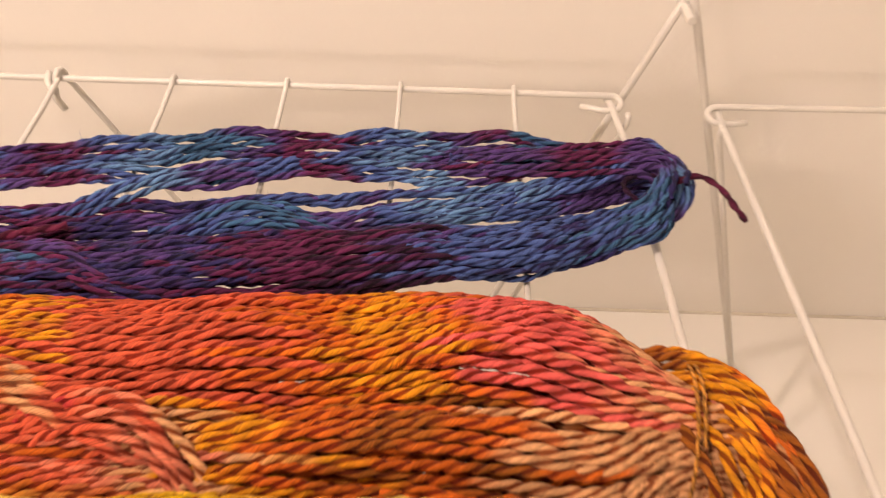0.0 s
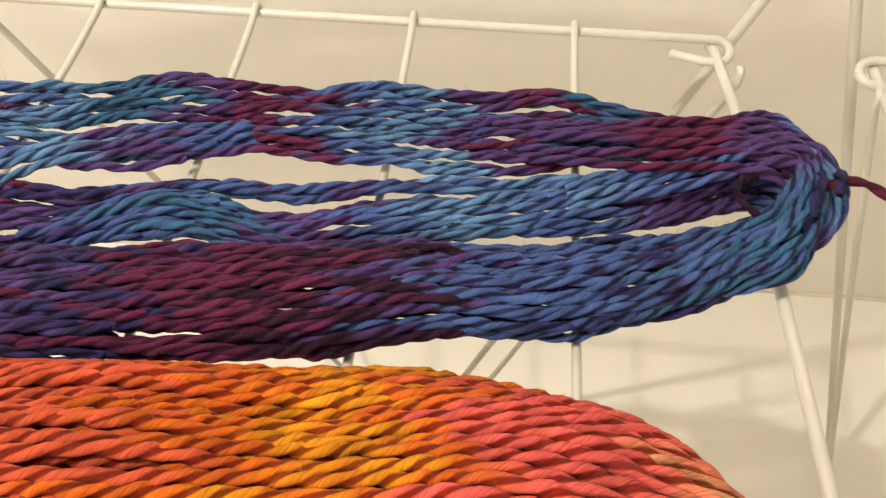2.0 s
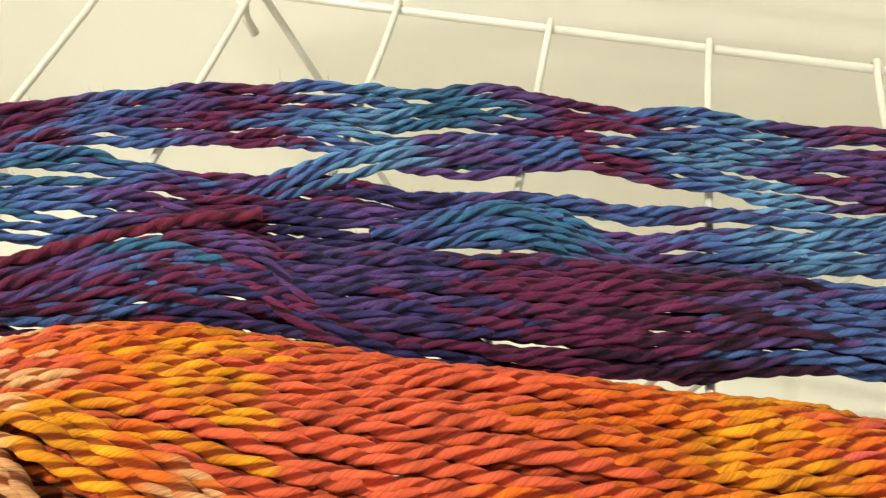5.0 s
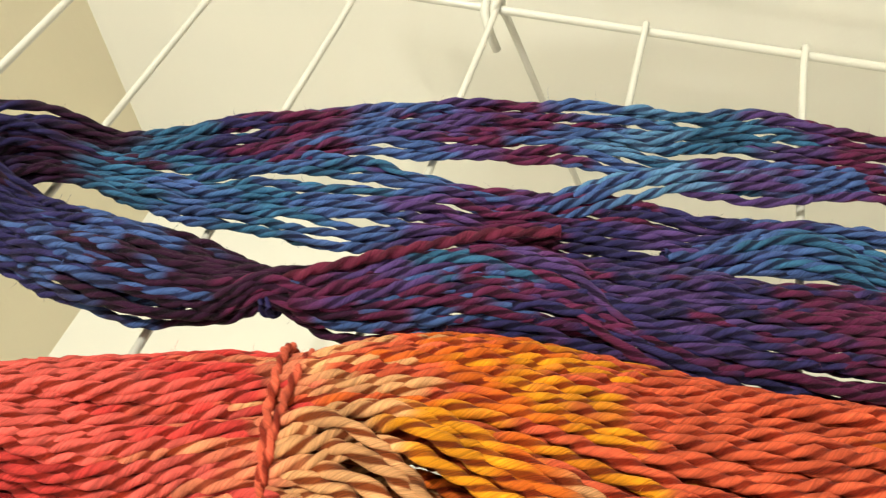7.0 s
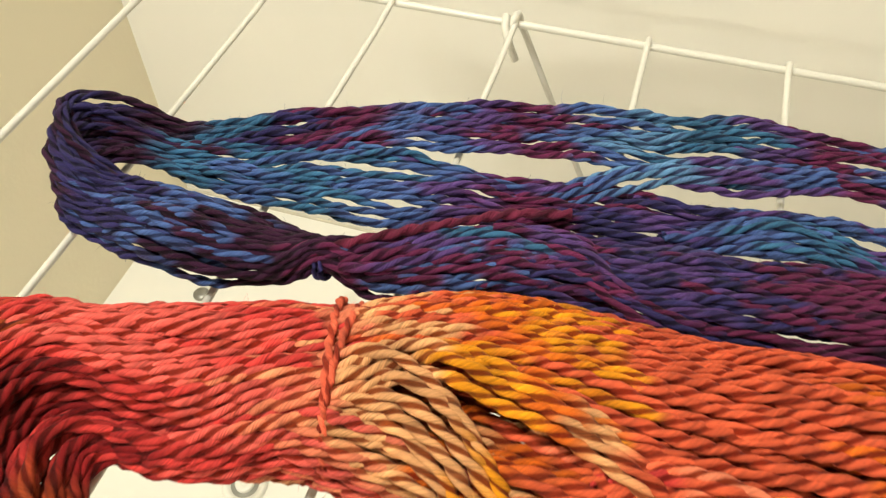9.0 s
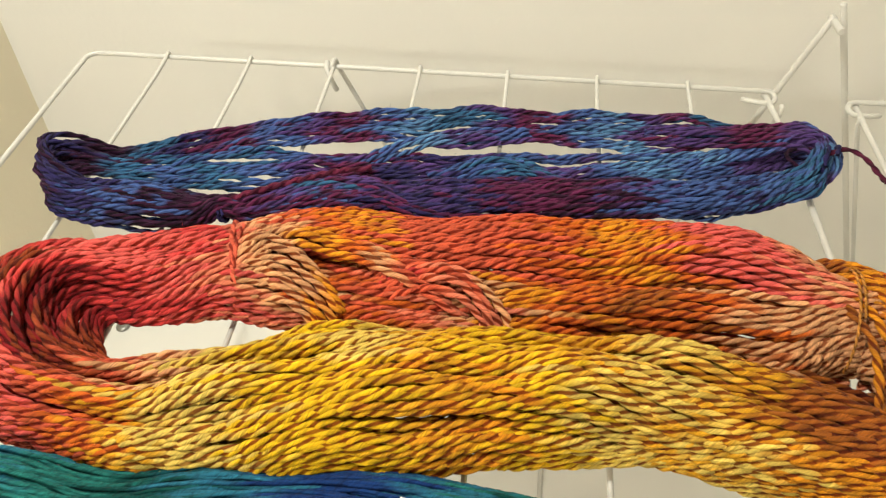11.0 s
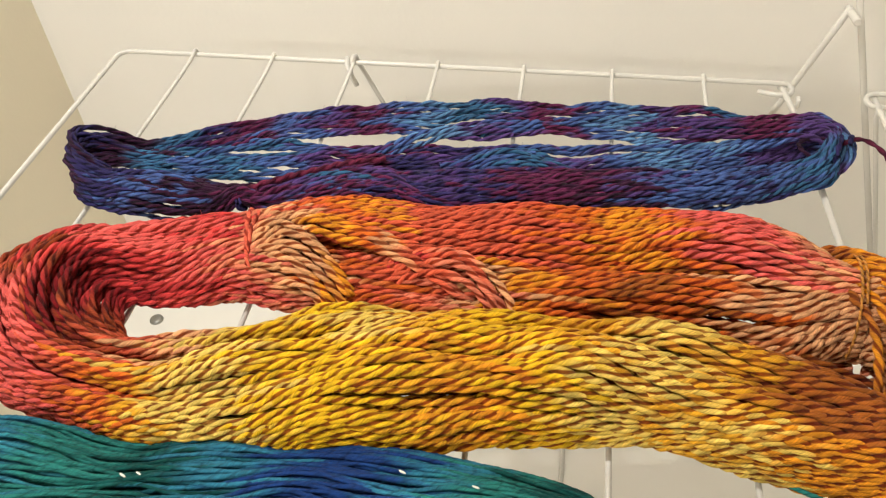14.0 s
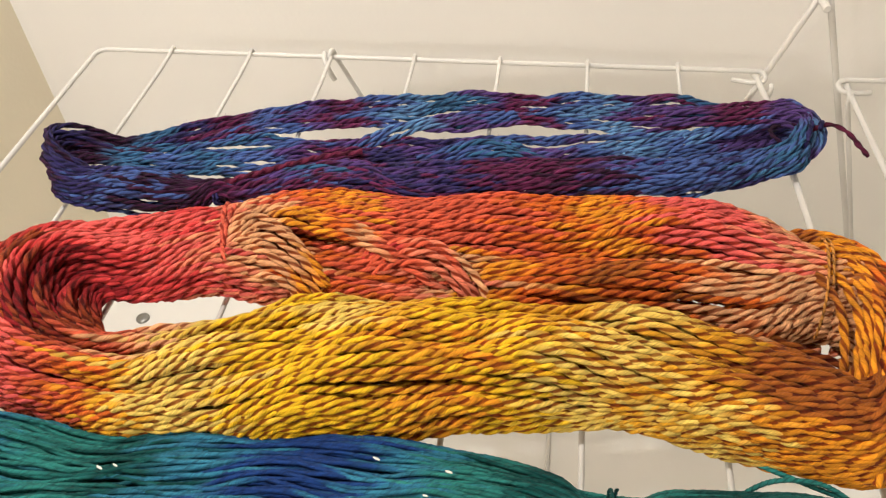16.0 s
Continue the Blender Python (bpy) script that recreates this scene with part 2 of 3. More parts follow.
def smooth_curve(stations, values, at, soft=0.012):
    """Values between stations, rounded off over a length."""
    dense = np.linspace(stations[0] - 0.06, stations[-1] + 0.06, 400)
    v = np.interp(dense, stations, values)
    k = np.exp(-0.5 * (np.arange(-40, 41) * (dense[1] - dense[0]) / soft) ** 2)
    v = np.convolve(np.pad(v, 40, mode="edge"), k / k.sum(), "valid")
    return np.interp(at, dense, v)


def wander(at, length, rng, octaves=3):
    """A smooth random line about nought, with waves of about that length."""
    out = np.zeros_like(at)
    for o in range(octaves):
        out += np.sin(at / length * math.tau * (1 + 0.83 * o) + rng.uniform(0, math.tau)) * rng.uniform(0.4, 1.0) / (1 + o)
    return out / 1.3


def bezier(p0, h0, h1, p1, n):
    t = np.linspace(0, 1, n + 2)[1:-1, None]
    return (1 - t) ** 3 * p0 + 3 * (1 - t) ** 2 * t * h0 + 3 * (1 - t) * t ** 2 * h1 + t ** 3 * p1


def resample(path, step):
    d = np.r_[0, np.cumsum(np.linalg.norm(np.diff(path, axis=0), axis=1))]
    s = np.arange(0, d[-1], step)
    return np.c_[tuple(np.interp(s, d, path[:, i]) for i in range(3))], s


def strand(path, radius, pitch, dye, step=0.0022, plies=2, dark=(0.5, 0.5, 0.5), seed=0, m=14, thin=False):
    """Vertices, faces, dye (with shade between the plies painted in if thin) and thread coordinates of one plied strand
    along a path. dye: a function of the places on the strand.
    """
    rng = np.random.default_rng(seed)
    pts, s = resample(path, step)
    k = np.exp(-0.5 * (np.arange(-3, 4) / 1.6) ** 2)
    k /= k.sum()
    pts = np.c_[tuple(np.convolve(np.pad(pts[:, i], 3, mode="edge"), k, "valid") for i in range(3))]
    t = np.gradient(pts, axis=0)
    t /= np.linalg.norm(t, axis=1)[:, None] + 1e-9
    up = np.zeros_like(t)
    up[:, 2] = 1
    near = np.abs(t[:, 2]) > 0.95
    up[near] = (0, 1, 0)
    side = np.cross(up, t)
    side /= np.linalg.norm(side, axis=1)[:, None]
    up = np.cross(t, side)
    theta = np.arange(m) * math.tau / m
    if thin:  # two full light plies; each furrow's darkening is a thin dark ply and shade in one
        theta = np.radians([-44, -20, 0, 20, 44, 62, 90, 118, 136, 160, 180, 200, 224, 242, 270, 298])
        m = len(theta)
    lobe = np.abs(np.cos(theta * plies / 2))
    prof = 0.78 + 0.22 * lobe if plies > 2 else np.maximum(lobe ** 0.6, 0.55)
    if thin:
        prof = np.maximum(np.abs(np.cos(theta)) ** 0.6, 0.66)
    swell = 1 + (0.13 if thin else 0.10) * wander(s, 0.035, rng) + (0.09 if thin else 0.0) * wander(s, 0.013, rng)
    phase = -math.tau * s / pitch + (1.3 if thin else 0.5) * wander(s, 0.11, rng) + (0.55 if thin else 0.0) * wander(s, 0.035, rng) + rng.uniform(0, math.tau)
    ang = theta[None, :] + phase[:, None]
    if plies == 2 and not thin:
        prof = prof * np.where(np.cos(theta) < -0.2, 0.90, 1.0)
    r = radius * prof[None, :] * swell[:, None]
    v = pts[:, None, :] + (np.cos(ang) * r)[..., None] * side[:, None, :] + (np.sin(ang) * r)[..., None] * up[:, None, :]
    n = len(pts)
    idx = np.arange(n * m).reshape(n, m)
    nxt = np.roll(idx, -1, axis=1)
    f = np.stack([idx[:-1], nxt[:-1], nxt[1:], idx[1:]], axis=-1).reshape(-1, 4)
    base = dye(pts, s, rng)
    ply_furrow = np.clip((-0.28 - np.cos(theta * plies / 2 + 0.1)) / 0.4, 0, 1)
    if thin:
        # darkens the furrows: a dark ply's dye and painted shade together
        ply_furrow = np.clip((0.72 - np.abs(np.cos(theta))) / 0.2, 0, 1)
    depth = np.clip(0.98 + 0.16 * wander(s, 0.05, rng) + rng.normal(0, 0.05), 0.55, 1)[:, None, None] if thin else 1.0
    shade = 1 - depth * (ply_furrow[:, None] * (1 - np.array(dark)[None, :]))[None]
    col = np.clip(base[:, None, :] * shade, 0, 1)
    lean = 0.9 * s / pitch
    a0 = theta[None, :] / math.tau + lean[:, None]
    a1 = a0 + (np.roll(theta, -1) - theta)[None, :] % math.tau / math.tau
    b = np.broadcast_to(s[:, None] * 40 + seed * 3.7, (n, m))
    uv = np.stack([np.stack(q, axis=-1) for q in ((a0[:-1], b[:-1]), (a1[:-1], b[:-1]), (a1[1:], b[1:]), (a0[1:], b[1:]))], axis=2)
    return v.reshape(-1, 3), f, col.reshape(-1, 3), uv.reshape(-1, 2)


def strands_of(loops, mat, parent, hairs=0):
    """Every turn of the skein is a part of its own."""
    for one_loop in loops:
        yarn_mesh("strand", [one_loop], mat, parent)
    if not hairs:
        return
    rng = np.random.default_rng(len(loops))
    made = []
    for _ in range(hairs):
        v, f, c, u = loops[rng.integers(len(loops))]
        i = rng.integers(40, len(v) - 40)
        out = np.array([rng.normal(0, 0.6), rng.normal(0, 0.7), abs(rng.normal(0.5, 0.5))])
        bend = rng.normal(0, 0.6, 3)
        size = rng.uniform(0.0008, 0.0026)
        t = np.array([0, 0.35, 0.7, 1.0])[:, None]
        line = v[i] + size * (t * out + t * t * bend)
        thick = 0.00007 * np.array([1, 0.9, 0.7, 0.3])
        ring = np.array([(1, 0, 0), (-0.5, 0.6, 0.6), (-0.5, -0.6, 0.6)])
        hv = (line[:, None, :] + thick[:, None, None] * ring[None]).reshape(-1, 3)
        idx = np.arange(12).reshape(4, 3)
        nx = np.roll(idx, -1, axis=1)
        hf = np.stack([idx[:-1], nx[:-1], nx[1:], idx[1:]], axis=-1).reshape(-1, 4)
        made.append((hv, hf, np.repeat(np.clip(c[i] * 1.3 + 0.03, 0, 1)[None], 12, axis=0), np.zeros((36, 2))))
    tagged(yarn_mesh("fuzz", made, mat, parent), kind="stuff")


def yarn_mesh(name, strands, mat, parent, label=""):
    """One part out of yarn that hangs together."""
    vs, fs, cs, us, o = [], [], [], [], 0
    for v, f, c, u in strands:
        vs.append(v), fs.append(f + o), cs.append(c), us.append(u)
        o += len(v)
    v, f, c, u = (np.concatenate(a) for a in (vs, fs, cs, us))
    v = v - np.array(parent.location)
    me = bpy.data.meshes.new(name)
    me.vertices.add(len(v))
    me.vertices.foreach_set("co", v.astype(np.float32).ravel())
    me.loops.add(len(f) * 4)
    me.loops.foreach_set("vertex_index", f.astype(np.int32).ravel())
    me.polygons.add(len(f))
    me.polygons.foreach_set("loop_start", np.arange(0, len(f) * 4, 4, dtype=np.int32))
    me.polygons.foreach_set("use_smooth", np.ones(len(f), dtype=bool))
    me.update(calc_edges=True)
    attr = me.color_attributes.new("dye", "FLOAT_COLOR", "POINT")
    attr.data.foreach_set("color", np.c_[c, np.ones(len(c))].astype(np.float32).ravel())
    layer = me.uv_layers.new(name="thread")
    layer.data.foreach_set("uv", u.astype(np.float32).ravel())
    me.validate()
    me.materials.append(mat)
    ob = new(name, me)
    ob.parent = parent
    if label:
        tagged(ob, label)
    return ob


def dyed(stops, jitter=0.012, blend=0.5, spots=0.25):
    """Hand-painted dye along x: colour stops that blur into one another, each strand a little shifted."""
    xs = np.array([q[0] for q in stops])
    cols = np.array([q[1] for q in stops])

    def at(pts, s, rng):
        x = pts[:, 0] + rng.normal(0, jitter) + jitter * 0.8 * wander(s, 0.05, rng)
        j = np.clip(np.searchsorted(xs, x) - 1, 0, len(xs) - 2)
        w = np.clip((x - xs[j]) / (xs[j + 1] - xs[j]), 0, 1)
        w = np.clip((w - 0.5) / blend + 0.5, 0, 1)
        w = (w * w * (3 - 2 * w))[:, None]
        c = cols[j] * (1 - w) + cols[j + 1] * w
        return c * (1 + spots * wander(s, 0.03, rng))[:, None] * rng.uniform(0.77, 1.03)
    return at


def one_dye(colour):
    return dyed([(-1, colour), (1, colour)])


def two_sided(upper, lower, split):
    """Dye that differs between the far arm and the near arm of a skein."""
    def at(pts, s, rng):
        a, b = upper(pts, s, rng), lower(pts, s, rng)
        y = split(pts[:, 0])
        w = np.clip((pts[:, 1] - y) / 0.012 + 0.5, 0, 1)[:, None]
        return a * w + b * (1 - w)
    return at


def skein_loop(far, near, far_x, near_x, left, right, rng):
    """One turn of a skein: along the far arm to the left, round, back along the near arm, and round again.
    far, near: functions of x that give places; left, right: (reach, lift) of the turns."""
    xs = np.linspace(far_x[1], far_x[0], 130)
    a = far(xs)
    xs = np.linspace(near_x[0], near_x[1], 130)
    b = near(xs)
    def turn(p, q, way, reach, lift):
        h = np.array([way * reach, 0, lift])
        return bezier(p, p + h, q + h, q, 26)
    return np.concatenate([a, turn(a[-1], b[0], -1, *left), b, turn(b[-1], a[0], 1, *right), a[:2]])


def laid_over(points, count, gap, dye, first_seed, skein, radius, pitch, dark, tilt=0.0):
    """A few strands side by side that cross over the rest of the skein."""
    pts = np.array(points)
    t = np.linspace(0, 1, len(pts))
    q = np.linspace(0, 1, 90)
    line = np.c_[tuple(smooth_curve(t, pts[:, i], q, 0.06) for i in range(3))]
    d = np.gradient(line[:, :2], axis=0)
    d /= np.linalg.norm(d, axis=1)[:, None]
    for i in range(count):
        rng = np.random.default_rng(first_seed + i)
        off = (i - (count - 1) / 2) * gap * (1 + 0.3 * np.sin(q * 5 + i))
        way = line + np.c_[-d[:, 1] * off, d[:, 0] * off, 0.0015 * wander(q, 0.4, rng) - 0.0012 * abs(i - (count - 1) / 2) + tilt * off]
        yarn_mesh("strand", [strand(way, radius, pitch, dye, 0.0019, seed=first_seed + 50 + i, dark=dark, m=16, thin=True)], WOOL, skein)


PLUM, DARK_PLUM, VIOLET = srgb(94, 33, 70), srgb(52, 21, 48), srgb(82, 58, 114)
BLUE, SKY, TEAL, INDIGO = srgb(72, 94, 150), srgb(94, 132, 174), srgb(58, 98, 134), srgb(48, 42, 90)

# ------------------------------------------ purple and blue skein, loosely spread
purple = tagged(new("yarn_skein"), "thin skein of hand-dyed purple-blue plied wool spread on wires", "yarn skein", "skeins on the rack")
purple.location = (0.04, -0.12, 0.0)
ST = np.arange(-0.20, 0.281, 0.02)
P1T = (-0.134, -0.126, -0.113, -0.103, -0.093, -0.086, -0.081, -0.073, -0.069, -0.065, -0.062, -0.059, -0.054, -0.049, -0.053, -0.054, -0.050, -0.047, -0.050, -0.050, -0.046, -0.052, -0.057, -0.059, -0.062)
P1B = (-0.150, -0.146, -0.142, -0.136, -0.127, -0.116, -0.111, -0.106, -0.105, -0.100, -0.101, -0.104, -0.102, -0.098, -0.092, -0.091, -0.092, -0.091, -0.095, -0.095, -0.088, -0.080, -0.082, -0.088, -0.094)
P2T = (-0.145, -0.142, -0.138, -0.134, -0.124, -0.119, -0.120, -0.120, -0.121, -0.118, -0.113, -0.115, -0.115, -0.108, -0.105, -0.109, -0.107, -0.102, -0.099, -0.096, -0.093, -0.088, -0.084, -0.082, -0.084)
P2B = (-0.157, -0.161, -0.165, -0.166, -0.164, -0.164, -0.161, -0.153, -0.151, -0.149, -0.146, -0.143, -0.140, -0.134, -0.131, -0.134, -0.132, -0.128, -0.126, -0.123, -0.120, -0.118, -0.111, -0.100, -0.094)
P3T = (-0.176, -0.179, -0.178, -0.178, -0.180, -0.184, -0.171, -0.160, -0.154, -0.153, -0.150, -0.147, -0.144, -0.141, -0.139, -0.137, -0.134, -0.131, -0.130, -0.129, -0.126, -0.124, -0.120, -0.114, -0.104)
P3B = (-0.204, -0.209, -0.213, -0.214, -0.209, -0.200, -0.199, -0.195, -0.189, -0.185, -0.184, -0.185, -0.180, -0.180, -0.179, -0.177, -0.175, -0.171, -0.161, -0.162, -0.162, -0.157, -0.149, -0.139, -0.119)
# slits between the strands: middle, half length, place across the arm, width in metres
SLITS_1 = ((0.012, 0.010, 0.31, 0.0030), (-0.017, 0.016, 0.15, 0.0012), (0.062, 0.013, 0.36, 0.0014), (0.120, 0.017, 0.60, 0.0020), (0.128, 0.012, 0.15, 0.0014), (0.155, 0.024, 0.34, 0.0026), (0.147, 0.016, 0.62, 0.0016),
           (0.175, 0.012, 0.60, 0.0014), (0.153, 0.026, 0.92, 0.0014), (0.197, 0.014, 0.60, 0.0016), (0.190, 0.022, 0.28, 0.0012), (-0.108, 0.013, 0.24, 0.0026), (-0.155, 0.016, 0.30, 0.0022), (-0.06, 0.014, 0.20, 0.0010), (-0.03, 0.010, 0.62, 0.0012), (0.04, 0.012, 0.70, 0.0014), (0.085, 0.012, 0.75, 0.0012))
SLITS_2 = ((-0.135, 0.030, 0.12, 0.0026), (-0.115, 0.036, 0.28, 0.0032), (-0.100, 0.034, 0.44, 0.0026), (-0.095, 0.038, 0.62, 0.0024), (-0.105, 0.036, 0.80, 0.0026), (-0.03, 0.022, 0.35, 0.0012), (0.000, 0.018, 0.22, 0.0016), (0.020, 0.014, 0.42, 0.0014), (0.018, 0.010, 0.76, 0.0012),
           (0.100, 0.030, 0.27, 0.0064), (0.160, 0.018, 0.30, 0.0014), (0.175, 0.022, 0.58, 0.0016), (0.205, 0.020, 0.30, 0.0014), (0.215, 0.016, 0.74, 0.0014), (0.235, 0.014, 0.48, 0.0014), (0.140, 0.014, 0.78, 0.0012))
SLITS_3 = ((0.085, 0.020, 0.86, 0.0014), (0.110, 0.038, 0.95, 0.0024), (0.190, 0.016, 0.06, 0.0024), (0.02, 0.020, 0.96, 0.0016), (-0.012, 0.016, 0.04, 0.0016))
RW = 0.0018


def locks(x, u, key, length=0.10):
    """A smooth field over an arm that gathers neighbouring strands into locks."""
    r = np.random.default_rng(key)
    out = 0
    for o in range(4):
        out = out + np.sin(x / length * math.tau * r.uniform(0.4, 1.3) + u * r.uniform(2.0, 6.0) * r.choice((-1, 1)) + r.uniform(0, math.tau))
    return out / 3


def flat_arm(top, bottom, u, z, rng, sway, waves=0.12, pinch=None, key=30, lock=0.11, slits=()):
    """A strand's way along a loose arm: u from 0 at the far edge to 1 at the near edge."""
    ph = rng.integers(1 << 30)

    def at(x):
        r = np.random.default_rng(ph)
        w = np.clip(u + sway * wander(x, waves, r) + lock * locks(x, u * 2.2, key, 0.12), -0.02, 1.02)
        t, b = smooth_curve(ST, top, x, 0.008), smooth_curve(ST, bottom, x, 0.008)
        for at_x, half, place, gap in slits:
            open_by = 0.5 * gap / np.maximum(t - b, 0.006) * np.clip(1.35 - ((x - at_x) / half) ** 2, 0, 1) ** 0.7
            w = np.where(open_by > 0, np.minimum(w, place) if u < place else np.maximum(w, place), w)
            w = w * (place - open_by) / place if u < place else 1 - (1 - w) * (1 - place - open_by) / (1 - place)
        y = t + (b - t) * w
        if pinch:
            c = (t + b) / 2 + pinch[3]
            y = y + (c - y) * pinch[1] * np.exp(-((x - pinch[0]) / pinch[2]) ** 2)
        y = y + 0.0011 * wander(x, 0.035, r)
        zz = z + 0.0022 * wander(x, 0.07, r)
        if pinch:  # the near arm swells between the turn and the tie
            zz = zz + 0.9 * (z - RW) * np.exp(-((x + 0.16) / 0.04) ** 2)
        if pinch:
            zz = zz + 0.006 * np.exp(-((x - pinch[0]) / pinch[2]) ** 2) * (z > 0.006)
        return np.c_[x, y, np.maximum(zz, RW + 0.0022)]
    return at


far_dye_1 = dyed([(-0.24, INDIGO), (-0.205, DARK_PLUM), (-0.175, TEAL), (-0.15, INDIGO), (-0.13, PLUM), (-0.09, BLUE), (-0.065, VIOLET), (-0.045, PLUM), (-0.015, BLUE), (0.005, SKY), (0.035, TEAL), (0.065, VIOLET), (0.09, PLUM), (0.12, BLUE), (0.15, SKY), (0.17, VIOLET), (0.195, PLUM), (0.215, TEAL), (0.235, BLUE), (0.255, PLUM), (0.275, VIOLET), (0.30, BLUE)])
far_dye_2 = dyed([(-0.24, INDIGO), (-0.20, DARK_PLUM), (-0.165, TEAL), (-0.14, BLUE), (-0.11, TEAL), (-0.08, BLUE), (-0.05, VIOLET), (-0.02, PLUM), (0.015, INDIGO), (0.035, VIOLET), (0.05, INDIGO), (0.08, BLUE), (0.105, BLUE), (0.13, VIOLET), (0.15, BLUE), (0.18, SKY), (0.22, BLUE), (0.25, VIOLET), (0.30, INDIGO)])
near_dye = dyed([(-0.24, DARK_PLUM), (-0.215, INDIGO), (-0.185, INDIGO), (-0.165, BLUE), (-0.14, DARK_PLUM), (-0.10, DARK_PLUM), (-0.075, PLUM), (-0.05, BLUE), (-0.03, PLUM), (0.0, INDIGO), (0.03, VIOLET), (0.05, INDIGO), (0.075, PLUM), (0.11, PLUM), (0.135, DARK_PLUM), (0.155, VIOLET), (0.175, BLUE), (0.21, BLUE), (0.23, INDIGO), (0.25, BLUE), (0.275, TEAL), (0.31, BLUE)], 0.02)
mid_line = lambda x: (smooth_curve(ST, P2B, x) + smooth_curve(ST, P3T, x)) / 2
# darkening between the purple plies, dye and painted shade in one
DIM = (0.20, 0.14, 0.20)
loops = []
count = 34
for i in range(count):
    rng = np.random.default_rng(100 + i)
    first = i % 2 == 0
    j = i // 2
    u = (j + 0.5) / 17
    z = RW + 0.0026 + 0.0042 * ((j * 7 % 5) / 5)
    far = flat_arm(P1T if first else P2T, P1B if first else P2B, u, z, rng, 0.05, 0.09, None, 31 if first else 32, 0.07, SLITS_1 if first else SLITS_2)
    v = min(max((i + 0.5) / count + rng.normal(0, 0.005), 0.01), 0.99)
    zn = RW + 0.0035 + 0.010 * math.sqrt(max(0, 1 - (2 * v - 1) ** 2)) * (0.35 + 0.65 * (i % 3 > 0))
    near = flat_arm(P3T, P3B, v, zn, rng, 0.05, 0.16, (-0.099, 0.58, 0.009, -0.001), 33, 0.035, SLITS_3)
    reach = 0.047 - 0.012 * (j / 16) + rng.uniform(-0.003, 0.003)
    way = skein_loop(far, near, (-0.196 + rng.uniform(0, 0.006), 0.266 - 0.006 * rng.uniform()), (-0.196 + rng.uniform(0, 0.006), 0.262), (reach, 0.026 * (1 - u) + 0.007 * rng.uniform()), (0.026 + rng.uniform(-0.006, 0.006), 0.019 * (1 - u) + 0.007 * rng.uniform()), rng)
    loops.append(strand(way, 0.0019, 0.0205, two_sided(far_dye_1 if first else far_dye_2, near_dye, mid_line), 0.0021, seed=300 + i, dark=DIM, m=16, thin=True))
strands_of(loops, WOOL, purple, 5000)

laid_over([(-0.045, -0.134, 0.003), (-0.026, -0.128, 0.006), (-0.012, -0.121, 0.010), (0.006, -0.108, 0.012), (0.030, -0.099, 0.012), (0.070, -0.088, 0.010), (0.10, -0.080, 0.006)], 4, 0.0036, dyed([(-0.06, PLUM), (-0.02, BLUE), (0.02, SKY), (0.05, VIOLET), (0.08, BLUE)]), 1800, purple, 0.0020, 0.0205, DIM)
laid_over([(0.012, -0.100, 0.008), (0.030, -0.106, 0.008), (0.050, -0.105, 0.008), (0.075, -0.098, 0.009)], 1, 0.003, one_dye(VIOLET), 1810, purple, 0.0019, 0.0205, DIM)
laid_over([(-0.040, -0.178, 0.007), (0.0, -0.179, 0.006), (0.050, -0.176, 0.006), (0.095, -0.174, 0.006), (0.125, -0.172, 0.007), (0.150, -0.168, 0.008), (0.180, -0.160, 0.008), (0.215, -0.150, 0.007)], 1, 0.003, one_dye(DARK_PLUM), 1820, purple, 0.0020, 0.0205, DIM)
laid_over([(0.020, -0.141, 0.007), (0.045, -0.130, 0.009), (0.062, -0.121, 0.011), (0.078, -0.121, 0.011), (0.094, -0.129, 0.010), (0.112, -0.136, 0.008), (0.135, -0.138, 0.006)], 5, 0.0032, dyed([(0.02, INDIGO), (0.05, BLUE), (0.075, TEAL), (0.10, TEAL), (0.13, VIOLET)]), 1830, purple, 0.0020, 0.0205, DIM)
laid_over([(-0.045, -0.160, 0.014), (-0.022, -0.158, 0.017), (-0.006, -0.161, 0.018), (0.006, -0.170, 0.017), (0.020, -0.178, 0.014), (0.045, -0.181, 0.010), (0.075, -0.180, 0.006)], 5, 0.0032, dyed([(-0.05, PLUM), (-0.02, VIOLET), (0.01, PLUM), (0.05, INDIGO)]), 1860, purple, 0.0020, 0.0205, DIM)
laid_over([(-0.095, -0.193, 0.018), (-0.080, -0.187, 0.019), (-0.062, -0.175, 0.018), (-0.040, -0.164, 0.017), (-0.012, -0.164, 0.016), (0.012, -0.170, 0.012)], 4, 0.0034, dyed([(-0.10, PLUM), (-0.06, VIOLET), (-0.035, TEAL), (-0.01, VIOLET), (0.02, PLUM)]), 1870, purple, 0.0020, 0.0205, DIM)
laid_over([(0.165, -0.070, 0.008), (0.205, -0.077, 0.013), (0.240, -0.084, 0.020), (0.262, -0.086, 0.026), (0.279, -0.092, 0.028), (0.287, -0.103, 0.020), (0.280, -0.114, 0.012), (0.262, -0.119, 0.008)], 6, 0.0038, dyed([(0.15, BLUE), (0.20, VIOLET), (0.25, PLUM), (0.28, VIOLET), (0.30, BLUE)], 0.006), 1840, purple, 0.0020, 0.0205, DIM)
laid_over([(0.200, -0.104, 0.008), (0.232, -0.098, 0.014), (0.257, -0.092, 0.022), (0.275, -0.089, 0.029), (0.288, -0.094, 0.027), (0.290, -0.106, 0.018), (0.281, -0.115, 0.012), (0.264, -0.121, 0.008)], 4, 0.0036, dyed([(0.19, SKY), (0.24, BLUE), (0.27, VIOLET), (0.30, SKY)], 0.006), 1850, purple, 0.0020, 0.0205, DIM)


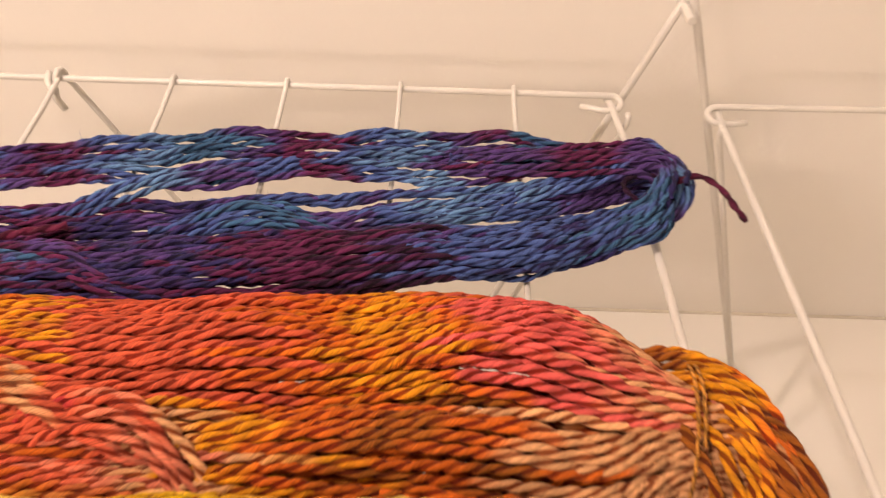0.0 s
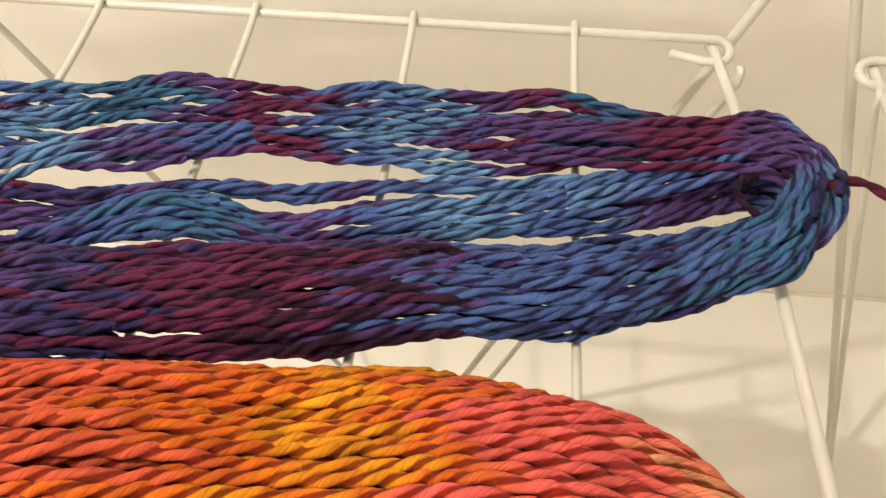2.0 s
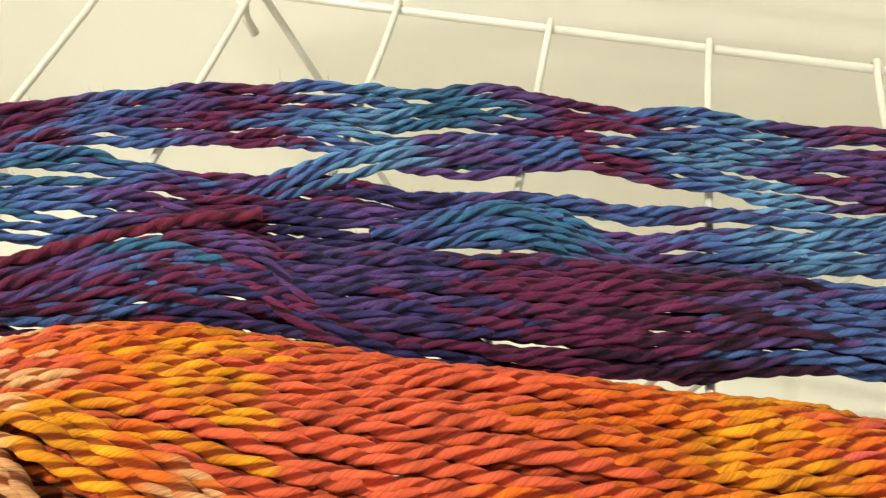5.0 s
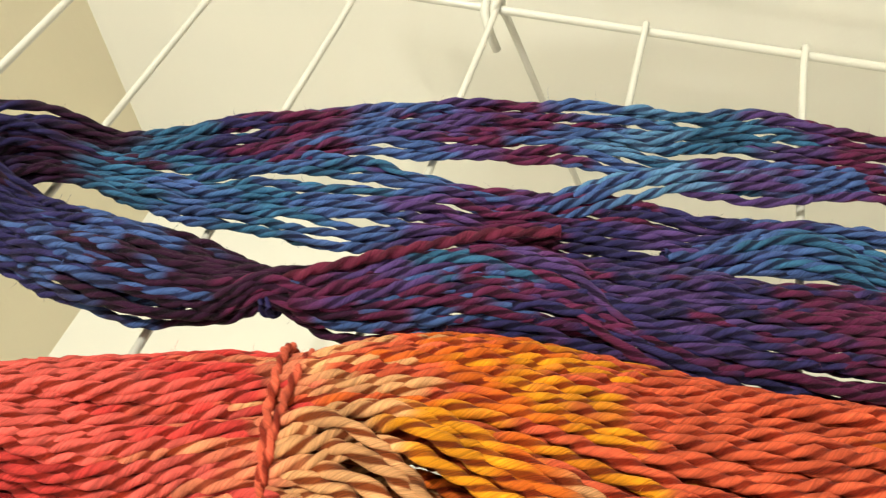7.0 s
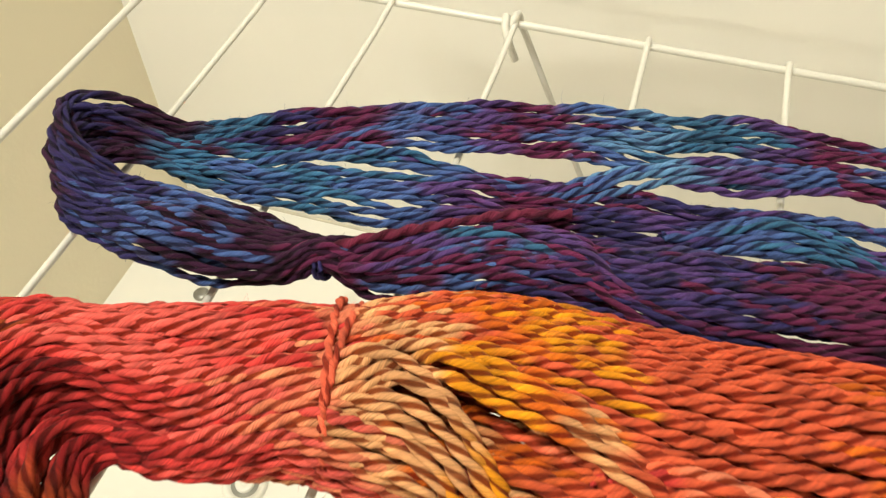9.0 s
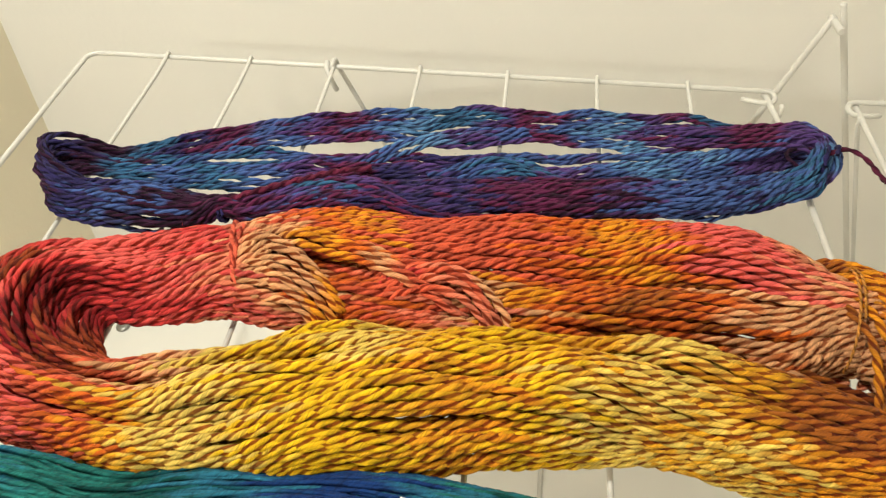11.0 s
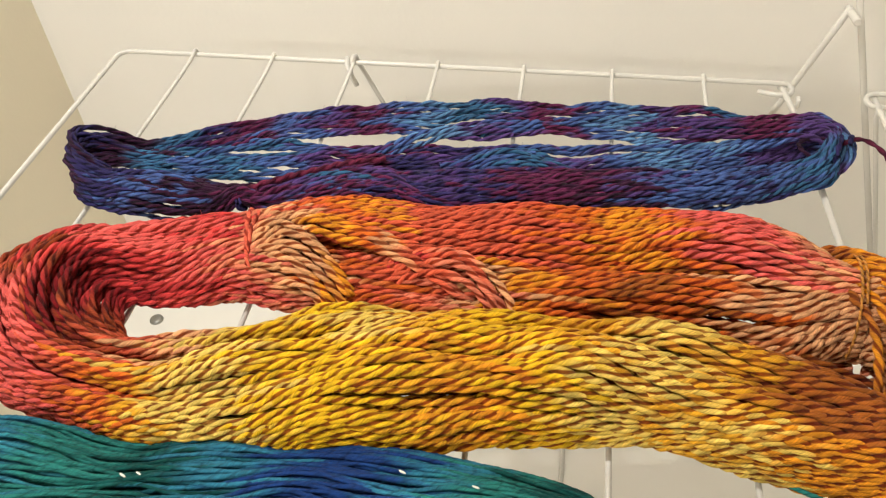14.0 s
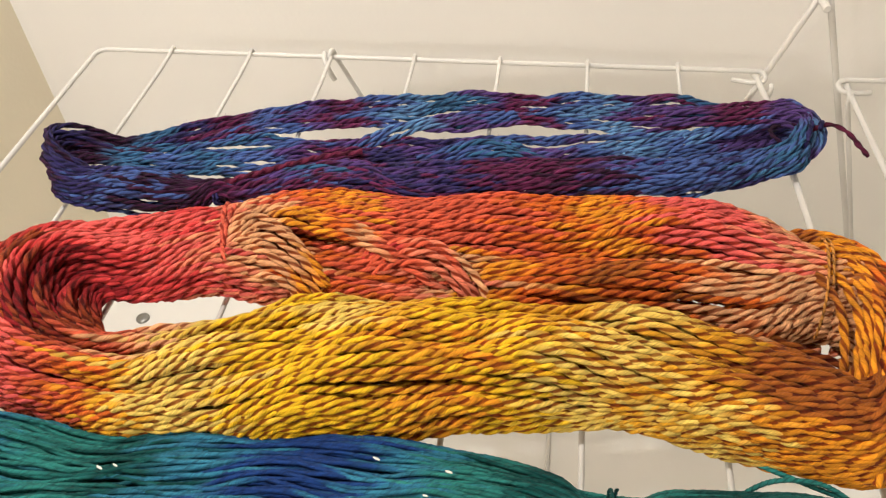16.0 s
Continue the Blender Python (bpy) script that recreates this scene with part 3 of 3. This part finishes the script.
def helix_tie(cx, cy, cz, ry, rz, turns, rise, n=60, tilt=0.0):
    a = np.linspace(0, math.tau * turns, n) - math.pi / 2
    return np.c_[cx + rise * ((a - a[0]) / (a[-1] - a[0]) - 0.5) + tilt * np.cos(a), cy + ry * np.cos(a), cz + rz * np.sin(a)]


one = one_dye
yarn_mesh("tie", [strand(helix_tie(-0.099, -0.1935, 0.0125, 0.0056, 0.0066, 2.2, 0.005), 0.0014, 0.012, one(INDIGO), 0.0015, seed=11)], WOOL, purple, "dark yarn tie round the strands")
lead = np.array([(-0.098, -0.1925, 0.020), (-0.085, -0.184, 0.021), (-0.06, -0.167, 0.019), (-0.035, -0.150, 0.016), (-0.010, -0.140, 0.013)])
yarn_mesh("tie_end", [strand(lead, 0.0024, 0.017, one(srgb(112, 38, 66)), seed=12)], WOOL, purple, "plum red yarn end lying over the strands")
yarn_mesh("knot", [strand(helix_tie(0.286, -0.108, 0.016, 0.010, 0.013, 1.6, 0.010, tilt=0.004), 0.0018, 0.014, one(INDIGO), 0.0015, seed=13)], WOOL, purple, "dark knot of yarn")
tail = np.array([(0.276, -0.106, 0.012), (0.285, -0.104, 0.020), (0.294, -0.104, 0.027), (0.301, -0.109, 0.029), (0.307, -0.118, 0.028), (0.310, -0.127, 0.027), (0.315, -0.139, 0.025)])
yarn_mesh("loose_end", [strand(np.c_[tuple(smooth_curve(np.linspace(0, 1, 7), tail[:, i], np.linspace(0, 1, 60), 0.05) for i in range(3))], 0.0019, 0.016, one(srgb(84, 26, 50)), seed=14)], WOOL, purple, "loose plum yarn end")
curl = np.array([(0.270, -0.118, 0.016), (0.262, -0.112, 0.020), (0.258, -0.105, 0.020), (0.263, -0.101, 0.021), (0.272, -0.100, 0.022), (0.282, -0.101, 0.022)])
yarn_mesh("loose_curl", [strand(np.c_[tuple(smooth_curve(np.linspace(0, 1, 6), curl[:, i], np.linspace(0, 1, 50), 0.05) for i in range(3))], 0.0016, 0.014, one(DARK_PLUM), seed=15)], WOOL, purple)

# ------------------------------------------ red, orange and yellow skein, thick
warm = tagged(new("yarn_skein"), "thick skein of hand-dyed red, orange and yellow bulky wool on wires", "yarn skein", "skeins on the rack")
warm.location = (0.04, -0.28, 0.0)
SW = np.arange(-0.20, 0.281, 0.04)
O1T = (-0.266, -0.243, -0.226, -0.208, -0.196, -0.189, -0.186, -0.185, -0.184, -0.180, -0.184, -0.194, -0.232)
O1B = (-0.278, -0.281, -0.293, -0.281, -0.275, -0.284, -0.289, -0.290, -0.290, -0.292, -0.296, -0.300, -0.300)
YT = (-0.320, -0.320, -0.317, -0.308, -0.298, -0.284, -0.284, -0.283, -0.282, -0.284, -0.290, -0.300, -0.322)
YB = (-0.346, -0.360, -0.372, -0.377, -0.375, -0.368, -0.363, -0.357, -0.348, -0.345, -0.352, -0.359, -0.364)
RB = 0.0024


def thick_arm(top, bottom, u, shell, height, rng, sway, flip, pinch=(), key=1, furrows=(), drift=None):
    """A strand's way along a full arm: u from -1 to 1 across it, shell from 0 in its core to 1 on its skin."""
    ph = rng.integers(1 << 30)

    def at(x):
        r = np.random.default_rng(ph)
        w = np.clip(u + sway * wander(x, 0.16, r) + 0.042 * locks(x, u, key), -1, 1)
        if drift:
            k = np.clip((x - drift[0]) / (drift[1] - drift[0]), 0, 1)
            w = w + drift[2] * k * k * (3 - 2 * k) * (1 - w * w)
        t, b = smooth_curve(SW, top, x), smooth_curve(SW, bottom, x)
        half = (t - b) / 2 - RB * 0.6
        mid = (t + b) / 2
        if shell == 0:
            y = mid + half * 0.94 * w * (-1 if flip else 1)
            return np.c_[x, y, RW + RB + 0.16 * height(x) + 0.001 * wander(x, 0.08, r)]
        y = mid + half * np.sin(w * math.pi / 2 * 1.02) * shell * (-1 if flip else 1)
        z = RW + RB + height(x) * (np.cos(w * math.pi / 2) * shell * 0.9 + 0.1) + 0.0009 * wander(x, 0.07, r) + 0.0038 * shell * locks(x, u, key + 9, 0.09)
        for at_u, deep, x0, x1, wide in furrows:
            run = 1 / (1 + np.exp(-(x - x0) / 0.008)) / (1 + np.exp((x - x1) / 0.008))
            side = (u - at_u) / wide
            z = z - deep * run * math.exp(-side * side)
            y = y + 0.0022 * run * side * math.exp(-side * side) * (-1 if flip else 1)
        y = y + 0.0006 * wander(x, 0.022, r)
        for px, pull, wide in pinch:
            g = np.exp(-((x - px) / wide) ** 2)
            y = y + (mid - y) * pull * g
        return np.c_[x, y, np.maximum(z, RW + RB)]
    return at


# crimson dye with the shade inside the left turn mixed in
SHADED_CRIMSON = srgb(128, 22, 26)
CRIMSON, ROSE, CORAL, SALMON = srgb(196, 58, 56), srgb(214, 90, 82), srgb(200, 86, 56), srgb(214, 120, 90)
ORANGE, AMBER, GOLD, YELLOW = srgb(203, 97, 27), srgb(214, 138, 24), srgb(212, 152, 28), srgb(224, 178, 20)
# the ochre and rust dyes are deepened to paint in the dimmer right end
STRAW, TAN, RUST, SHADED_OCHRE = srgb(220, 188, 88), srgb(210, 154, 106), srgb(136, 58, 24), srgb(154, 86, 26)
upper_dye = dyed([(-0.26, CRIMSON), (-0.225, CORAL), (-0.195, RUST), (-0.175, CRIMSON), (-0.155, ROSE), (-0.12, ROSE), (-0.085, CRIMSON), (-0.074, SALMON), (-0.058, TAN), (-0.044, CORAL), (-0.022, ORANGE), (0.0, AMBER), (0.02, CORAL), (0.05, CORAL), (0.085, CORAL), (0.115, ORANGE), (0.15, AMBER), (0.172, ORANGE), (0.19, ROSE), (0.22, ROSE), (0.238, SALMON), (0.26, TAN), (0.28, SHADED_OCHRE), (0.32, SHADED_OCHRE)], 0.014, 0.7)
lower_dye = dyed([(-0.26, CRIMSON), (-0.225, ROSE), (-0.185, ROSE), (-0.160, ROSE), (-0.14, CORAL), (-0.115, ORANGE), (-0.095, GOLD), (-0.075, STRAW), (-0.05, STRAW), (-0.02, YELLOW), (0.02, YELLOW), (0.05, GOLD), (0.075, AMBER), (0.10, YELLOW), (0.14, STRAW), (0.17, GOLD), (0.20, STRAW), (0.225, AMBER), (0.26, AMBER), (0.32, SHADED_OCHRE)], 0.016, 0.8)
# core strands: dyed, with the left turn's shade painted into the first stops
inner_dye_shade = dyed([(-0.26, SHADED_CRIMSON), (-0.15, SHADED_CRIMSON), (-0.12, CRIMSON), (-0.085, ROSE), (-0.06, SALMON), (-0.035, TAN), (-0.005, ORANGE), (0.03, CORAL), (0.055, SALMON), (0.075, TAN), (0.10, AMBER), (0.13, ORANGE), (0.165, SHADED_OCHRE), (0.195, ORANGE), (0.22, TAN), (0.26, TAN), (0.32, SHADED_OCHRE)], 0.014, 0.7)
inner_lower = dyed([(-0.26, SHADED_CRIMSON), (-0.165, SHADED_CRIMSON), (-0.14, RUST), (-0.118, CORAL), (-0.095, TAN), (-0.07, STRAW), (-0.02, YELLOW), (0.02, STRAW), (0.05, GOLD), (0.075, YELLOW), (0.12, GOLD), (0.16, STRAW), (0.195, GOLD), (0.225, SHADED_OCHRE), (0.26, SHADED_OCHRE), (0.32, RUST)], 0.012, 0.8)
split = lambda x: (smooth_curve(SW, O1B, x) + smooth_curve(SW, YT, x)) / 2
far_height = lambda x: smooth_curve((-0.20, -0.15, -0.10, 0.14, 0.20, 0.27), (0.038, 0.038, 0.033, 0.034, 0.044, 0.044), x)
near_height = lambda x: smooth_curve((-0.18, -0.10, -0.02, 0.12, 0.20, 0.27), (0.034, 0.030, 0.044, 0.050, 0.050, 0.036), x)
# folds between the locks: place across the arm, depth, stretch along x, width
FAR_FURROWS = ((-0.24, 0.011, -0.055, 0.015, 0.12), (-0.50, 0.008, 0.015, 0.07, 0.12), (-0.45, 0.007, -0.20, -0.09, 0.10), (0.05, 0.006, -0.15, -0.085, 0.09), (-0.15, 0.007, 0.09, 0.22, 0.10), (0.45, 0.005, 0.03, 0.15, 0.08), (-0.60, 0.008, 0.13, 0.21, 0.12))
NEAR_FURROWS = ((-0.20, 0.014, -0.22, 0.00, 0.11), (0.30, 0.008, -0.21, -0.03, 0.10), (-0.32, 0.010, 0.07, 0.24, 0.12), (-0.45, 0.005, -0.10, 0.02, 0.08), (0.55, 0.006, 0.0, 0.12, 0.08), (0.10, 0.005, 0.02, 0.10, 0.08))
# how far dye and painted shade darken the furrows between warm plies
PLY_SHADE = (0.30, 0.12, 0.05)
loops = []
for shell, count, base in ((1.0, 36, 0), (0.88, 31, 50), (0.68, 26, 90), (0.0, 18, 120)):
    for i in range(count):
        rng = np.random.default_rng(500 + base + i)
        u = -0.96 + 1.92 * (i + 0.5) / count
        sway = 0.028 if shell == 1 else 0.05
        far = thick_arm(O1T, O1B, u, shell, far_height, rng, sway, False, ((-0.076, 0.14, 0.014), (0.260, 0.38, 0.022)), 3, FAR_FURROWS)
        near = thick_arm(YT, YB, u, shell, near_height, rng, sway, True, (), 5, NEAR_FURROWS, (0.07, 0.20, 0.40))
        out = (u * shell + 1) / 2
        reach = 0.008 + 0.088 * out + rng.uniform(-0.004, 0.004)
        reach_r = 0.006 + 0.054 * out + rng.uniform(-0.004, 0.004)
        way = skein_loop(far, near, (-0.168 + 0.042 * (1 - out), 0.264), (-0.140 + 0.025 * (1 - out), 0.264), (reach, 0.004 + 0.008 * rng.uniform()), (reach_r, 0.012 * rng.uniform()), rng)
        loops.append(strand(way, 0.0024, 0.0195, two_sided(upper_dye if out > 0.42 else inner_dye_shade, lower_dye if out > 0.5 else inner_lower, split), 0.0023 if shell > 0.7 else 0.0045, seed=700 + base + i, dark=PLY_SHADE, m=16, thin=True))
strands_of(loops, WOOL, warm, 7000)
tie_dye = one(srgb(214, 96, 70))
yarn_mesh("tie", [strand(helix_tie(-0.072, -0.2440, 0.017, 0.0300, 0.0220, 1.0, 0.003, 70, -0.008), 0.0018, 0.012, tie_dye, 0.0016, seed=21, dark=(0.4, 0.22, 0.18)),
                  strand(helix_tie(-0.069, -0.2440, 0.017, 0.0300, 0.0220, 1.0, 0.003, 70, -0.003), 0.0018, 0.012, tie_dye, 0.0016, seed=22, dark=(0.4, 0.22, 0.18))], WOOL, warm, "coral yarn tie wrapped round the skein")
yarn_mesh("thread_tie", [strand(helix_tie(0.260, -0.256, 0.026, 0.029, 0.027, 1.6, 0.004, 80, 0.004), 0.0009, 0.006, one(srgb(206, 140, 60)), 0.0012, seed=23)], WOOL, warm, "thin golden thread tied round the skein")


band_dye = dyed([(-0.08, SALMON), (-0.055, TAN), (-0.042, TAN), (-0.03, AMBER), (-0.012, AMBER), (0.0, ORANGE), (0.015, TAN), (0.03, CORAL), (0.07, SALMON)], 0.004, 0.7)
laid_over([(-0.080, -0.252, 0.030), (-0.068, -0.252, 0.037), (-0.049, -0.240, 0.043), (-0.037, -0.235, 0.044), (-0.018, -0.242, 0.043), (0.004, -0.246, 0.042), (0.020, -0.252, 0.040), (0.045, -0.263, 0.034), (0.075, -0.274, 0.016)], 4, 0.0037, band_dye, 1500, warm, 0.0024, 0.0195, PLY_SHADE)
fold_dye = dyed([(-0.08, SALMON), (-0.06, TAN), (-0.03, TAN), (-0.012, AMBER), (0.02, ORANGE)], 0.004, 0.7)
laid_over([(-0.082, -0.259, 0.026), (-0.070, -0.257, 0.032), (-0.055, -0.256, 0.037), (-0.038, -0.260, 0.037), (-0.022, -0.269, 0.032), (-0.004, -0.283, 0.018)], 7, 0.0036, fold_dye, 1600, warm, 0.0024, 0.0195, PLY_SHADE, 0.7)
laid_over([(0.012, -0.262, 0.028), (0.030, -0.257, 0.038), (0.050, -0.257, 0.042), (0.066, -0.264, 0.039), (0.078, -0.277, 0.028), (0.085, -0.288, 0.016)], 4, 0.0037, dyed([(0.0, CRIMSON), (0.03, CORAL), (0.06, SALMON), (0.075, SALMON), (0.09, TAN)]), 1650, warm, 0.0024, 0.0195, PLY_SHADE, 0.5)
laid_over([(0.12, -0.266, 0.018), (0.16, -0.278, 0.024), (0.20, -0.290, 0.026), (0.24, -0.304, 0.024), (0.275, -0.320, 0.016)], 9, 0.0038, dyed([(0.1, AMBER), (0.15, ORANGE), (0.19, SHADED_OCHRE), (0.22, TAN), (0.25, SHADED_OCHRE), (0.3, RUST)]), 1700, warm, 0.0024, 0.0195, PLY_SHADE, 0.3)

end_dye = dyed([(0.2, TAN), (0.25, SHADED_OCHRE), (0.272, AMBER), (0.29, ORANGE), (0.35, SHADED_OCHRE)], 0.006)
laid_over([(0.240, -0.240, 0.030), (0.258, -0.238, 0.044), (0.274, -0.250, 0.051), (0.281, -0.275, 0.051), (0.277, -0.305, 0.047), (0.268, -0.334, 0.036), (0.250, -0.352, 0.016)], 10, 0.0037, end_dye, 1750, warm, 0.0024, 0.0195, PLY_SHADE)

# ------------------------------------------ teal skein of finer yarn
teal = tagged(new("yarn_skein"), "skein of fine hand-dyed teal and blue smooth yarn on the rack", "yarn skein", "skeins on the rack")
teal.location = (0.0, -0.43, 0.0)
SEA, DEEP, NAVY, LAKE = srgb(50, 122, 114), srgb(17, 72, 68), srgb(27, 57, 116), srgb(56, 120, 146)
TT = (-0.366, -0.370, -0.370, -0.371, -0.366, -0.360, -0.360, -0.361, -0.368, -0.376, -0.369, -0.368, -0.380)
TB = (-0.455, -0.460, -0.465, -0.465, -0.462, -0.460, -0.455, -0.450, -0.448, -0.446, -0.440, -0.440, -0.440)
sea_dye = dyed([(-0.26, DEEP), (-0.20, SEA), (-0.15, LAKE), (-0.11, SEA), (-0.07, DEEP), (-0.035, LAKE), (0.0, NAVY), (0.03, NAVY), (0.06, LAKE), (0.09, SEA), (0.12, DEEP), (0.16, SEA), (0.20, DEEP), (0.30, SEA)], 0.012, 0.8, 0.12)
teal_height = lambda x: smooth_curve((-0.22, -0.16, -0.10, -0.04, 0.06, 0.15, 0.25), (0.034, 0.036, 0.026, 0.022, 0.025, 0.018, 0.024), x)
TEAL_FURROWS = ((0.78, 0.004, -0.21, 0.02, 0.07), (0.50, 0.005, -0.19, -0.05, 0.07), (0.25, 0.004, -0.10, 0.08, 0.07), (0.62, 0.004, -0.02, 0.13, 0.06), (0.40, 0.004, 0.05, 0.16, 0.06), (0.0, 0.004, -0.20, -0.02, 0.07))
loops = []
for shell, count, base in ((1.0, 84, 0), (0.90, 72, 90), (0.74, 52, 170), (0.48, 30, 230), (0.0, 24, 270)):
    for i in range(count):
        rng = np.random.default_rng(900 + base + i)
        u = -0.98 + 1.96 * (i + 0.5) / count
        arm = thick_arm(TT, TB, u, shell, teal_height, rng, 0.06, False, ((0.152, 0.45, 0.014),), 7, TEAL_FURROWS, (-0.20, -0.02, 0.22))
        xs = np.linspace(-0.225 + 0.01 * rng.uniform(), 0.255 + 0.01 * rng.uniform(), 150)
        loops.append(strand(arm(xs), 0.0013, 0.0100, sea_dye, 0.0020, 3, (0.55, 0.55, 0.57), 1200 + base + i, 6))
strands_of(loops, SILKY, teal)
yarn_mesh("tie", [strand(helix_tie(0.153, -0.408, 0.012, 0.030, 0.016, 1.3, 0.004, 80), 0.0010, 0.006, one(DEEP), 0.0012, seed=31)], SILKY, teal, "dark green thread tie")
curl = np.array([(-0.196, -0.372, 0.030), (-0.204, -0.364, 0.034), (-0.213, -0.359, 0.036), (-0.219, -0.362, 0.034), (-0.216, -0.368, 0.031), (-0.208, -0.371, 0.030), (-0.200, -0.376, 0.030)])
yarn_mesh("loose_curl", [strand(np.c_[tuple(smooth_curve(np.linspace(0, 1, 7), curl[:, i], np.linspace(0, 1, 50), 0.05) for i in range(3))], 0.0016, 0.008, one(srgb(20, 34, 44)), 0.0012, 4, (0.5, 0.5, 0.5), 44, 8)], SILKY, teal, "dark curl of yarn")
for q, sd in (((0.190, -0.340, 0.004, 0.222, -0.356, 0.010, 0.240, -0.366, 0.014, 0.262, -0.374, 0.014, 0.285, -0.386, 0.006), 41),
              ((0.200, -0.380, 0.008, 0.222, -0.366, 0.016, 0.246, -0.366, 0.018, 0.266, -0.378, 0.012, 0.280, -0.396, 0.004), 42),
              ((0.210, -0.384, 0.008, 0.232, -0.372, 0.014, 0.250, -0.374, 0.015, 0.264, -0.384, 0.010, 0.272, -0.398, 0.004), 43)):
    w = np.array(q).reshape(5, 3)
    yarn_mesh("loose_strand", [strand(np.c_[tuple(smooth_curve(np.linspace(0, 1, 5), w[:, i], np.linspace(0, 1, 50), 0.08) for i in range(3))], 0.0013, 0.0075, one(SEA), 0.0012, 4, (0.42, 0.42, 0.42), sd, 8)], SILKY, teal)

# pale flecks caught between the teal strands
fleck_rng = np.random.default_rng(77)
bm = bmesh.new()
for _ in range(9):
    x, u = fleck_rng.uniform(-0.18, 0.14), fleck_rng.uniform(0.15, 0.75)
    at_y = smooth_curve(SW, TT, np.array([x]))[0] - 0.088 * (u * 0.8 + 0.06)
    size = fleck_rng.uniform(0.0004, 0.0007)
    m = pose(x, at_y + 0.43, RW + RB + 0.029 * math.sin(math.acos(max(-1, min(1, 1 - 2 * (u * 0.8 + 0.06))))) , 0, 0, fleck_rng.uniform(-30, 30)) @ Matrix.Diagonal((size * 3.4, size, size * 0.7, 1))
    bmesh.ops.create_icosphere(bm, subdivisions=1, radius=1, matrix=m)
FLECK = material("undyed_fibre", (0.72, 0.68, 0.58), 0.8, 0.1, 200.0, 0.2, 900.0)
tagged(part("fleck", bm, FLECK, teal, "pale undyed fibre flecks"), kind="stuff")
